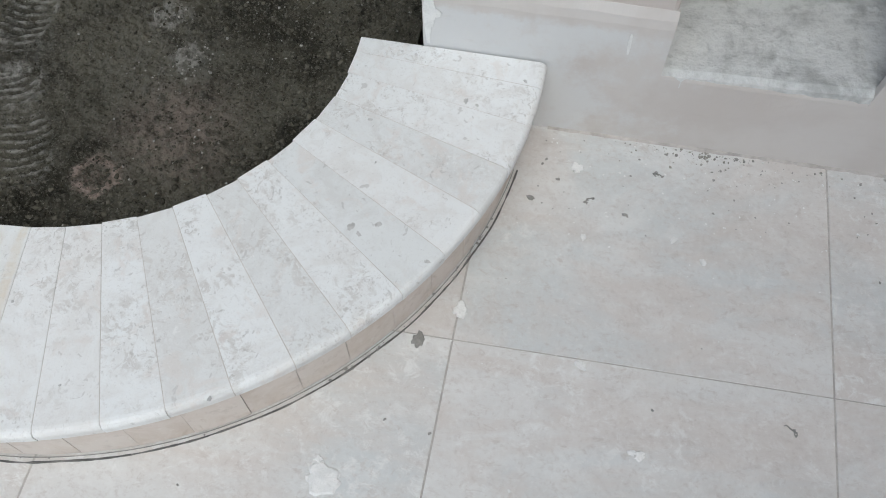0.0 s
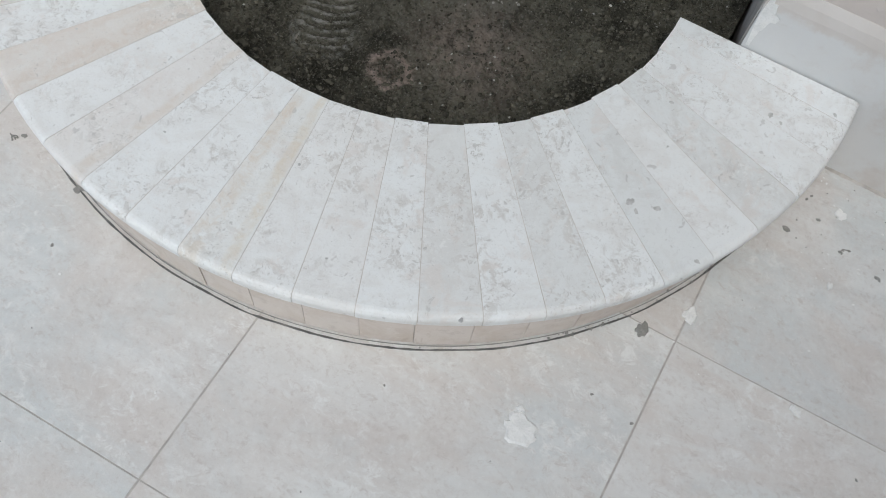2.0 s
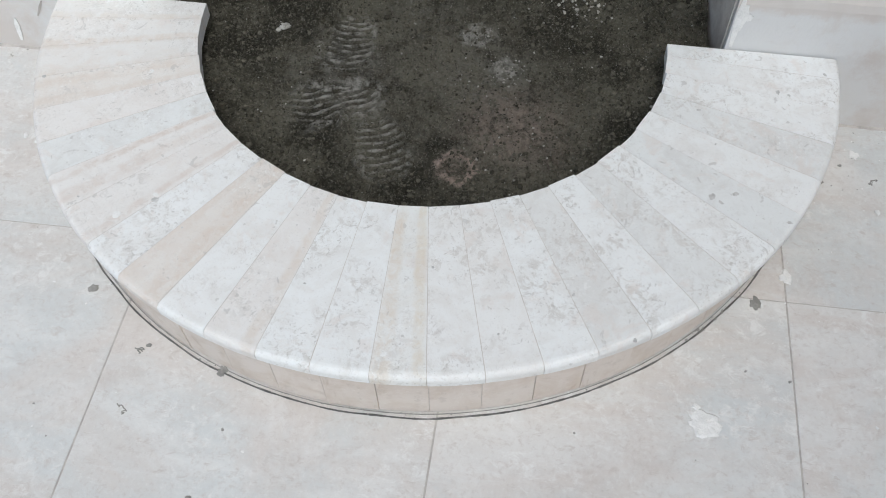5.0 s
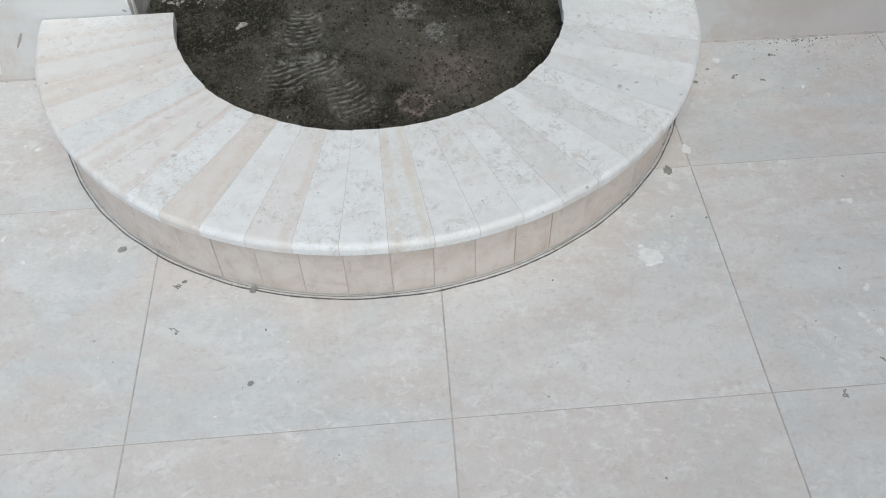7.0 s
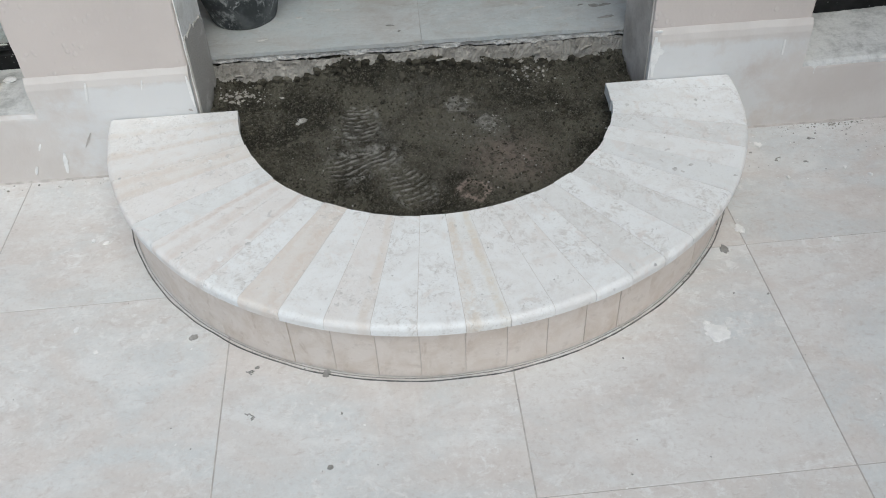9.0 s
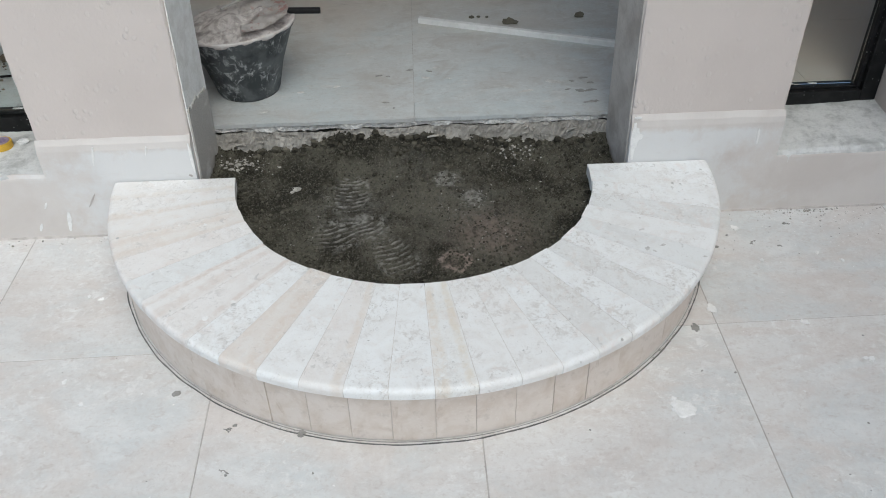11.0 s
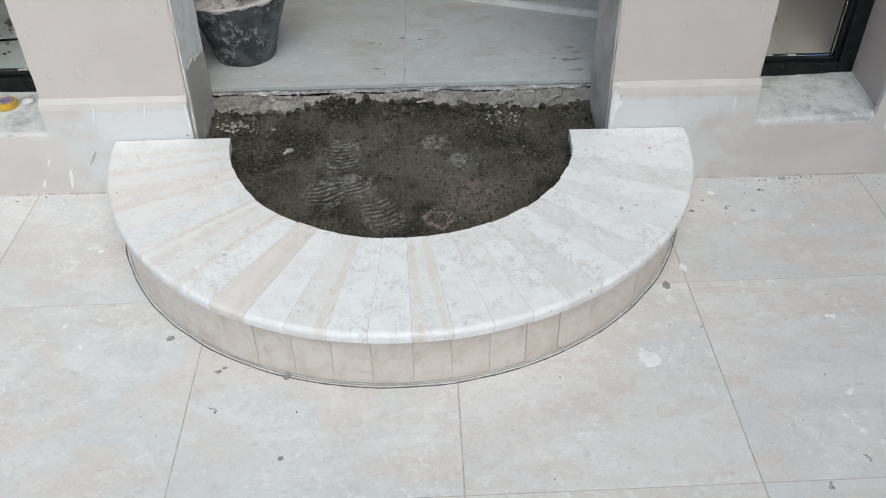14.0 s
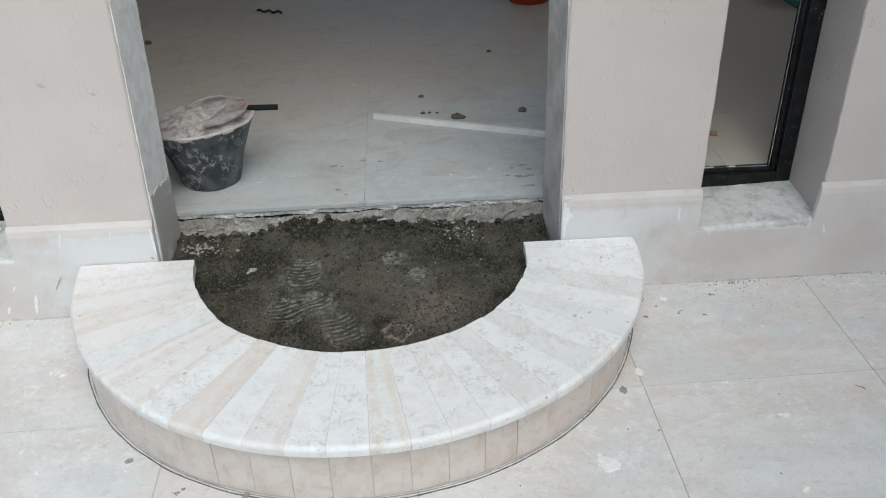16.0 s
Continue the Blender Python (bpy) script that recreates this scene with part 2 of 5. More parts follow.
CLOD = k.done(k.mix(k.math("MULTIPLY", k.ramp(k.noise(300, 3), 0.5, 0.7), 0.4), c, (0.18, 0.17, 0.145)), k.noise(260, 4), 0.003, 0.8)
CLOD_WET = plain("wet_dark_soil_clod", (0.030, 0.028, 0.022), (0.070, 0.065, 0.052), 60, rough=0.95, bump=0.004, spec=0.15)
BROWN_RUBBLE = plain("brown_rubble", (0.25, 0.20, 0.15), (0.10, 0.08, 0.06), 25, bump=0.004)
MORTAR_FILL = plain("wet_pale_mortar", (0.64, 0.60, 0.58), (0.38, 0.345, 0.33), 34, bump=0.010, strength=1.0, low=0.44, high=0.60)
PINK_PLASTER = plain("pinkish_mortar_smear", (0.58, 0.56, 0.545), (0.46, 0.40, 0.385), 30, bump=0.003)
k = Mat("stained_bag_lining", 0.5)
c = k.mix(k.ramp(k.noise(22, 5, 0.6, warp=0.6), 0.42, 0.62), (0.68, 0.65, 0.635), (0.52, 0.485, 0.465))
c = k.mix(k.math("MULTIPLY", k.ramp(k.noise(26, 4, 0.6, warp=1.0), 0.53, 0.63), 0.8), c, (0.48, 0.25, 0.21))
LINER = k.done(c, k.noise(60, 5, 0.7), 0.003, 0.6)
k = Mat("black_aluminium", 0.5, spec=0.22)
c = k.mix(k.ramp(k.noise(30, 5), 0.4, 0.62), (0.010, 0.0105, 0.011), (0.018, 0.0185, 0.019))
specks = k.math("MULTIPLY", k.ramp(k.cells(75), 0.10, 0.18, True), k.ramp(k.noise(12, 4, 0.6), 0.50, 0.58))
BLACK_FRAME = k.done(k.mix(k.math("MULTIPLY", specks, 0.6), c, (0.42, 0.42, 0.41)), k.noise(60, 4), 0.0004, 0.5)
GREY_FRAME = plain("dusty_dark_aluminium", (0.115, 0.125, 0.130), (0.045, 0.049, 0.052), 16, rough=0.6, bump=0.0006)
HANDLE = plain("black_plastic", (0.008, 0.008, 0.0085), (0.014, 0.014, 0.014), 40, rough=0.55, bump=0.0003, spec=0.2)
WIRE = plain("mortar_coated_wire", (0.42, 0.41, 0.39), (0.30, 0.29, 0.28), 60, rough=0.6)
BATTEN = plain("white_plastic_profile", (0.78, 0.785, 0.78), (0.68, 0.685, 0.68), 12, rough=0.5, bump=0.0005)
YELLOW = plain("yellow_tape", (0.72, 0.46, 0.06), (0.62, 0.38, 0.05), 30, rough=0.4, bump=0.0003)
PURPLE = plain("purple_cardboard_core", (0.30, 0.22, 0.34), (0.40, 0.33, 0.42), 60, rough=0.7)
RED = plain("red_plastic", (0.50, 0.06, 0.03), (0.40, 0.05, 0.03), 10, rough=0.45, bump=0.0005)
TEAL = plain("teal_plastic", (0.04, 0.22, 0.18), (0.03, 0.16, 0.13), 10, rough=0.5, bump=0.0005)
ORANGE_WOOD = plain("reddish_wood", (0.36, 0.19, 0.13), (0.26, 0.13, 0.09), 30)
GROUND = plain("bare_concrete_ground", (0.46, 0.44, 0.41), (0.38, 0.36, 0.33), 2)

k = Mat("pinkish_wall_paint", 0.75)
stipple = k.noise(95, 5, 0.6)
keep = k.ramp(k.noise(7, 5, 0.7), 0.40, 0.66)
drips = k.math("MULTIPLY", k.ramp(k.math("ADD", k.cells(46, vec=k.where((1, 1, 0.75))), k.math("MULTIPLY", k.math("SUBTRACT", k.noise(70, 3), 0.5), 0.35)), 0.17, 0.33, True), keep)
c = k.mix(k.ramp(k.noise(2.5, 5, 0.6), 0.36, 0.66), (0.655, 0.595, 0.562), (0.615, 0.557, 0.526))
c = k.mix(k.math("MULTIPLY", k.ramp(k.noise(24, 6, 0.7), 0.6, 0.74), 0.25), c, (0.68, 0.63, 0.59))
# drips coloured paler, painting in their highlights
c = k.mix(k.math("MULTIPLY", drips, 0.24), c, (0.72, 0.68, 0.65))
WALL = k.done(c, k.math("ADD", k.math("MULTIPLY", stipple, 0.32), k.math("MULTIPLY", drips, 0.38)), 0.005, 0.85)

k = Mat("patchy_whitewashed_plinth", 0.75)
p = k.xyz()
wet = k.math("ADD", k.math("ABSOLUTE", p[0]), k.math("MULTIPLY", k.math("SUBTRACT", k.noise(7, 7, 0.7), 0.5), 1.1))
c = k.mix(k.ramp(k.noise(3, 6, 0.62, warp=0.6), 0.4, 0.62), (0.68, 0.645, 0.62), (0.62, 0.575, 0.545))
c = k.mix(k.math("MULTIPLY", k.math("MULTIPLY", k.ramp(wet, 0.78, 1.02, True), k.ramp(k.math("ADD", p[2], k.math("MULTIPLY", k.math("SUBTRACT", k.noise(26, 5, 0.7), 0.5), 0.05)), 0.262, 0.280, True)), 0.72), c, (0.75, 0.765, 0.775))
c = k.mix(k.math("MULTIPLY", k.ramp(k.noise(9, 6, 0.7, k.where((0.5, 1, 2.0))), 0.56, 0.72), 0.35), c, (0.55, 0.50, 0.465))
PLINTH = k.done(c, k.math("ADD", k.noise(30, 6, 0.65), k.math("MULTIPLY", k.noise(120, 3), 0.3)), 0.002, 0.5)

k = Mat("damp_sandy_soil", 0.95, spec=0.15)
grain = k.noise(220, 4, 0.75)
patch = k.noise(7, 5, 0.6, warp=0.5)
c = k.mix(k.ramp(patch, 0.40, 0.62), (0.042, 0.040, 0.031), (0.142, 0.134, 0.105))
c = k.mix(k.math("MULTIPLY", k.ramp(k.noise(95, 5, 0.75), 0.47, 0.38), 0.9), c, (0.020, 0.019, 0.015))
c = k.mix(k.math("MULTIPLY", k.ramp(k.noise(130, 4, 0.7), 0.54, 0.66), 0.6), c, (0.23, 0.212, 0.175))
c = k.mix(k.math("MULTIPLY", k.ramp(grain, 0.53, 0.66), 0.85), c, (0.27, 0.25, 0.21))
c = k.mix(k.math("MULTIPLY", k.ramp(k.cells(95), 0.10, 0.22, True), k.ramp(k.noise(18, 3), 0.54, 0.64)), c, (0.22, 0.205, 0.18))
p = k.xyz()


def spot(x, y, low, high):
    dx, dy = k.math("SUBTRACT", p[0], x), k.math("SUBTRACT", p[1], y)
    far = k.math("SQRT", k.math("ADD", k.math("MULTIPLY", dx, dx), k.math("MULTIPLY", dy, dy)))
    far = k.math("ADD", far, k.math("MULTIPLY", k.math("SUBTRACT", k.noise(40, 3), 0.5), 0.035))
    return k.ramp(far, low, high, True)


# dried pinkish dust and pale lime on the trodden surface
c = k.mix(k.math("MULTIPLY", k.math("MULTIPLY", spot(0.097, -0.338, 0.02, 0.05), k.ramp(k.noise(90, 5, 0.75), 0.42, 0.60)), 0.6), c, (0.30, 0.235, 0.20))
c = k.mix(k.math("MULTIPLY", k.math("MULTIPLY", spot(0.06, -0.10, 0.10, 0.34), k.ramp(k.noise(26, 6, 0.75), 0.40, 0.64)), 0.6), c, (0.22, 0.204, 0.166))
c = k.mix(k.math("MULTIPLY", k.math("MULTIPLY", spot(0.20, -0.22, 0.03, 0.16), k.ramp(k.noise(48, 5, 0.7), 0.34, 0.60)), 0.85), c, (0.30, 0.25, 0.213))
hoop = k.math("MULTIPLY", spot(0.097, -0.338, 0.036, 0.046), k.math("SUBTRACT", 1.0, spot(0.097, -0.338, 0.020, 0.032)))
c = k.mix(k.math("MULTIPLY", k.math("MULTIPLY", hoop, k.ramp(k.noise(75, 5, 0.75), 0.38, 0.54)), 0.95), c, (0.41, 0.33, 0.285))
c = k.mix(k.math("MULTIPLY", spot(0.092, 0.038, 0.0, 0.045), 0.45), c, (0.20, 0.19, 0.17))
c = k.mix(k.math("MULTIPLY", spot(0.17, -0.06, 0.01, 0.07), 0.4), c, (0.15, 0.15, 0.135))
for fx, fy, low, high, much in ((-0.17, -0.10, 0.05, 0.17, 0.35), (-0.115, -0.19, 0.02, 0.06, 0.5), (-0.02, 0.10, 0.03, 0.12, 0.3), (0.12, -0.08, 0.04, 0.16, 0.3)):
    c = k.mix(k.math("MULTIPLY", k.math("MULTIPLY", spot(fx, fy, low, high), k.ramp(k.noise(34, 6, 0.7), 0.40, 0.66)), much), c, (0.27, 0.26, 0.235))
# print ridge tops coloured pale: dry dust plus the highlights on them
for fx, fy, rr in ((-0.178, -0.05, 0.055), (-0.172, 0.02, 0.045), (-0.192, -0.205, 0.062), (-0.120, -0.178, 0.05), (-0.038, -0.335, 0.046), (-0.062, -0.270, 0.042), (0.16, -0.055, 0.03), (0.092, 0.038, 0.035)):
    dry_lit_crest = k.math("MULTIPLY", spot(fx, fy, rr * 0.7, rr * 1.4), k.ramp(p[2], 0.1160, 0.1195))
    c = k.mix(k.math("MULTIPLY", dry_lit_crest, k.math("MULTIPLY", k.ramp(k.noise(60, 5, 0.7), 0.38, 0.60), 0.85)), c, (0.42, 0.405, 0.37))
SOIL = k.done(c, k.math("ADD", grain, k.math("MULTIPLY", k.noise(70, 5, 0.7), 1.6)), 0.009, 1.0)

k = Mat("plaster_spattered_black_rubber", 0.6)
c = k.mix(k.ramp(k.noise(12, 5, 0.6), 0.4, 0.62), (0.040, 0.047, 0.050), (0.115, 0.125, 0.130))
c = k.mix(k.math("MULTIPLY", k.math("MULTIPLY", k.ramp(k.noise(44, 8, 0.78, k.where((1, 1, 0.7)), warp=0.8), 0.51, 0.60), k.ramp(k.noise(9, 4, 0.6), 0.42, 0.58)), 0.9), c, (0.50, 0.515, 0.52))
BUCKET = k.done(c, k.noise(50, 5), 0.002, 0.4)

k = Mat("window_glass", 0.02)
k.b.inputs["Transmission Weight"].default_value = 1.0
k.b.inputs["IOR"].default_value = 1.1
GLASS = k.done((0.95, 0.97, 0.96))


# ---- mesh helpers ----
def box(bm, x0, x1, y0, y1, z0, z1):
    v = [bm.verts.new((x, y, z)) for z in (z0, z1) for x, y in ((x0, y0), (x1, y0), (x1, y1), (x0, y1))]
    for f in ((3, 2, 1, 0), (4, 5, 6, 7), (0, 1, 5, 4), (1, 2, 6, 5), (2, 3, 7, 6), (3, 0, 4, 7)):
        bm.faces.new([v[i] for i in f])
    return v


def mesh_of(name, bm, material, smooth=False, bevel=0.0):
    if bevel:
        bmesh.ops.bevel(bm, geom=bm.edges[:], offset=bevel, segments=2, affect="EDGES", profile=0.5)
    bmesh.ops.recalc_face_normals(bm, faces=bm.faces)
    me = bpy.data.meshes.new(name)
    bm.to_mesh(me)
    bm.free()
    me.materials.append(material)
    if smooth:
        me.polygons.foreach_set("use_smooth", [True] * len(me.polygons))
    return me


def part(name, bm, material, parent=None, label="", smooth=False, bevel=0.0):
    ob = new(name, mesh_of(name, bm, material, smooth, bevel))
    ob.parent = parent
    return tagged(ob, label)


def group_of(name, label, category, kind="", group="", at=(0, 0, 0)):
    ob = new(name)
    ob.location = at
    ob.empty_display_size = 0.05
    return tagged(ob, label, category, group, kind)


def rugged(bm, profile, axis, a, b, steps, wobble, seed, freq=18.0, flat=()):
    """A profile drawn along x or z from a to b, with hand-worked, slightly uneven faces."""
    rings = []
    for i in range(steps + 1):
        s = a + (b - a) * i / steps
        ring = []
        for j, (u, v) in enumerate(profile):
            q = Vector((s * freq, j * 7.3 + seed, seed * 1.7))
            du, dv = noise.noise(q) * wobble, noise.noise(q + Vector((50, 9, 3))) * wobble
            if j in flat:
                du, dv = (0.0, dv) if axis == 'x' else (du, 0.0)
            ring.append(bm.verts.new((s, u + du, v + dv) if axis == "x" else (u + du, v + dv, s)))
        rings.append(ring)
    n = len(profile)
    for r0, r1 in zip(rings, rings[1:]):
        for j in range(n):
            bm.faces.new((r0[j], r0[(j + 1) % n], r1[(j + 1) % n], r1[j]))
    bm.faces.new(rings[0])
    bm.faces.new(rings[-1])


def rock(bm, at, size, seed, flat=0.7, cuts=2):
    made = bmesh.ops.create_icosphere(bm, subdivisions=cuts, radius=1.0)["verts"]
    for v in made:
        q = v.co.normalized()
        d = 1 + 0.45 * noise.noise(q * 1.6 + Vector((seed * 3.1, seed, 0))) + 0.2 * noise.noise(q * 4 + Vector((0, seed * 2.3, 5)))
        v.co = Vector(at) + Vector((q.x * size * d, q.y * size * d * 0.8, q.z * size * d * flat))


def pebbles(name, spots, material, flat=0.7):
    """Many small rough stones in one mesh; spots: (x, y, z, size)."""
    tmp = bmesh.new()
    bmesh.ops.create_icosphere(tmp, subdivisions=1, radius=1.0)
    ball = np.array([v.co for v in tmp.verts])
    tris = np.array([[v.index for v in f.verts] for f in tmp.faces])
    tmp.free()
    gen = np.random.RandomState(len(spots))
    at, size = np.array([p[:3] for p in spots]), np.array([p[3] for p in spots])
    grow = 1 + gen.uniform(-0.32, 0.32, (len(spots), len(ball), 1))
    form = gen.uniform(0.7, 1.25, (len(spots), 1, 3)) * (1, 1, flat)
    co = at[:, None] + size[:, None, None] * ball[None] * grow * form
    index_of = tris[None] + (np.arange(len(spots)) * len(ball))[:, None, None]
    me = bpy.data.meshes.new(name)
    me.from_pydata(co.reshape(-1, 3).tolist(), [], index_of.reshape(-1, 3).tolist())
    me.materials.append(material)
    return new(name, me)


def splat(bm, x, y, z, r, seed, thick=0.003, stretch=1.0, turn=0.0):
    """A flat, ragged drop of dried plaster."""
    n = 22
    ca, sa = math.cos(turn), math.sin(turn)
    low, top = [], []
    for i in range(n):
        a = 2 * math.pi * i / n
        q = Vector((math.cos(a) * 1.8, math.sin(a) * 1.8, seed * 2.7))
        d = r * (1 + 0.5 * noise.noise(q) + 0.25 * noise.noise(q * 2.7))
        u, v = math.cos(a) * d * stretch, math.sin(a) * d / stretch
        px, py = ca * u - sa * v, sa * u + ca * v
        low.append(bm.verts.new((x + px, y + py, z)))
        top.append(bm.verts.new((x + px * 0.86, y + py * 0.86, z + thick * (0.8 + 0.4 * noise.noise(q * 4)))))
    mid = bm.verts.new((x, y, z + thick))
    for i in range(n):
        j = (i + 1) % n
        bm.faces.new((low[i], low[j], top[j], top[i]))
        bm.faces.new((top[i], top[j], mid))
    bm.faces.new(low[::-1])


def tube(bm, points, r, sides=8):
    rings = []
    for i, p in enumerate(points):
        a, b = Vector(points[max(i - 1, 0)]), Vector(points[min(i + 1, len(points) - 1)])
        d = (b - a).normalized()
        s = d.cross(Vector((0, 0, 1)) if abs(d.z) < 0.9 else Vector((1, 0, 0))).normalized()
        u = s.cross(d)
        rings.append([bm.verts.new(Vector(p) + r * (math.cos(t) * s + math.sin(t) * u)) for t in [2 * math.pi * j / sides for j in range(sides)]])
    for r0, r1 in zip(rings, rings[1:]):
        for j in range(sides):
            bm.faces.new((r0[j], r0[(j + 1) % sides], r1[(j + 1) % sides], r1[j]))
    bm.faces.new(rings[0])
    bm.faces.new(rings[-1])


def lathe(bm, profile, sides=40, dent=0.0, seed=0):
    rings = []
    for r, z in profile:
        ring = []
        for j in range(sides):
            a = 2 * math.pi * j / sides
            d = 1 + dent * noise.noise(Vector((math.cos(a) * 1.2, math.sin(a) * 1.2, z * 4 + seed)))
            ring.append(bm.verts.new((r * d * math.cos(a), r * d * math.sin(a), z)))
        rings.append(ring)
    for r0, r1 in zip(rings, rings[1:]):
        for j in range(sides):
            bm.faces.new((r0[j], r0[(j + 1) % sides], r1[(j + 1) % sides], r1[j]))
    return rings


# ---- measures of the place ----
FLOOR_IN = 0.229          # indoor floor over the terrace
FACE = 0.012              # painted wall face
OPEN_L, OPEN_R = -0.572, 0.578
WIN_L, WIN_R = (-1.366, -0.985), (1.0, 1.368)
SPLAY, FRAME_Y = 0.024, 0.260      # widening of the window reveals, front of the frames
PLINTH_Z, TOP = 0.314, 0.178
R_IN, R_OUT, R_RISER = 0.480, 0.809, 0.785
THRESHOLD = 0.200

# ---- ground ----
bm = bmesh.new()
box(bm, -400, 400, -400, 400, -0.3, -0.035)
tagged(part("ground", bm, GROUND), "bare pale concrete ground round the terrace", "ground", kind="structure")

# ---- front wall ----
wall = group_of("wall_front", "pinkish beige painted house wall with small plaster drips", "wall", "structure")
WALL_IN, HEAD, WALL_TOP = 0.19, 2.7, 3.3


def lean_jamb(bm, side, reach):
    """The jambs stand a little out of true."""
    edge, slope = (OPEN_L, 0.026) if side < 0 else (OPEN_R, -0.012)
    for v in bm.verts:
        if abs(v.co.x - edge) < reach:
            v.co.x += slope * (min(v.co.z, 1.6) - 0.5)


def pier(x0, x1, z0, z1, seed, back0, back1, side=0):
    """A stretch of wall; back0 and back1 are the inner ends (x, y) of its two reveals."""
    bm = bmesh.new()
    r = 0.007
    shape = [(x0 + r, FACE), (x1 - r, FACE), (x1 - 0.002, FACE + 0.002), (x1, FACE + r), back1, back0, (x0, FACE + r), (x0 + 0.002, FACE + 0.002)]
    rugged(bm, shape, "z", z0, z1, 110, 0.0030, seed, 22, (0, 1, 4, 5))
    if side:
        lean_jamb(bm, side, 0.02)
    part("wall_pier", bm, WALL, wall)


DEEP = FRAME_Y + 0.002
pier(WIN_L[1], OPEN_L - 0.004, 0.0, HEAD, 1, (WIN_L[1], DEEP), (OPEN_L - 0.004, WALL_IN), -1)
pier(OPEN_R + 0.009, WIN_R[0], 0.0, HEAD, 2, (OPEN_R + 0.009, WALL_IN), (WIN_R[0], DEEP), 1)
pier(-4.6, WIN_L[0], 0.0, HEAD, 3, (-4.6, WALL_IN), (WIN_L[0] - SPLAY, DEEP))
pier(WIN_R[1], 4.6, 0.0, HEAD, 4, (WIN_R[1] + SPLAY, DEEP), (4.6, WALL_IN))
bm = bmesh.new()
box(bm, -4.6, 4.6, FACE, DEEP + 0.06, HEAD, WALL_TOP)
part("lintel", bm, WALL, wall)
for x0, x1, z1 in ((WIN_L[0] - SPLAY, WIN_L[1], 0.195), (WIN_R[0], WIN_R[1] + SPLAY, 0.18)):
    bm = bmesh.new()
    box(bm, x0, x1, FACE + 0.003, 0.34, 0.0, z1 - 0.012)
    part("wall_below_window", bm, WALL, wall)

# unseen wall, added east of the terrace to block light there
bm = bmesh.new()
box(bm, 2.0, 2.2, -5.5, FACE - 0.002, 0.0, WALL_TOP)
tagged(part("wall_side", bm, WALL), "unseen pinkish beige wall added to shade the terrace's east side", "wall", kind="structure")

# reveals of the doorway
for near, far, wall_x, mat, seed, label in ((OPEN_L - 0.001, OPEN_L + 0.010, OPEN_L - 0.004, REVEAL_L, 5, "pale primed plaster reveal"), (OPEN_R + 0.006, OPEN_R - 0.010, OPEN_R + 0.009, REVEAL_R, 6, "grey skimmed plaster reveal")):
    bm = bmesh.new()
    rugged(bm, [(wall_x, FACE + 0.0075), (near, FACE + 0.0075), ((near + far) / 2, 0.105), (far, WALL_IN + 0.004), (far, WALL_IN + 0.008), (wall_x, WALL_IN + 0.008)], "z", 0.05, HEAD, 260, 0.0013, seed, 20)
    lean_jamb(bm, -1 if seed == 5 else 1, 0.05)
    part("reveal", bm, mat, wall, label)
bm = bmesh.new()
edge = [(0.022 + 0.174 * i / 24, 0.375 - 0.025 * (i / 24) ** 2 + 0.022 * noise.noise(Vector((i * 0.45, 3, 0))) + 0.010 * noise.noise(Vector((i * 1.3, 8, 0)))) for i in range(25)]
ring = [(0.022, 0.05), (0.196, 0.05)] + edge[::-1]
v0 = [bm.verts.new((OPEN_L - 0.003, y, z)) for y, z in ring]
v1 = [bm.verts.new((OPEN_L + 0.0025 + 0.011 * (y - 0.02) / 0.174, y, z)) for y, z in ring]
bm.faces.new(v0), bm.faces.new(v1[::-1])
for i in range(len(ring)):
    bm.faces.new((v0[i], v0[(i + 1) % len(ring)], v1[(i + 1) % len(ring)], v1[i]))
lean_jamb(bm, -1, 0.05)
part("cement_patch", bm, SMEARED, wall, "raw grey cement patch at the foot of the reveal")

# plinth
plinth = group_of("baseboard", "plastered plinth with white primer patches along the wall foot", "plinth", "structure")


def plinth_side(stretches, seed):
    """One continuous plinth along x; each stretch has its own height."""
    bm = bmesh.new()
    rings = []
    for x0, x1, high in stretches:
        steps = max(10, int((x1 - x0) * 90))
        deep = 0.032 if high > 0.25 else 0.012
        for i in range(steps + 1):
            x = x0 + (x1 - x0) * i / steps
            w = [0.0026 * noise.noise(Vector((x * 16, j * 7.3 + seed, seed))) for j in range(4)]
            rings.append([bm.verts.new((x, y, z)) for y, z in ((FACE + 0.004, 0.0), (0.0, 0.0), (0.0, high - deep + w[0]), (0.0030 * deep / 0.032 + 0.3 * w[3], high - 0.47 * deep + w[1]), (FACE - 0.001, high + w[2]), (FACE + 0.004, high + w[2]))])
    for r0, r1 in zip(rings, rings[1:]):
        for j in range(6):
            bm.faces.new((r0[j], r0[(j + 1) % 6], r1[(j + 1) % 6], r1[j]))
    bm.faces.new(rings[0])
    bm.faces.new(rings[-1])
    lean_jamb(bm, -1 if seed == 11 else 1, 0.0105)
    part("plinth_run", bm, PLINTH, plinth)


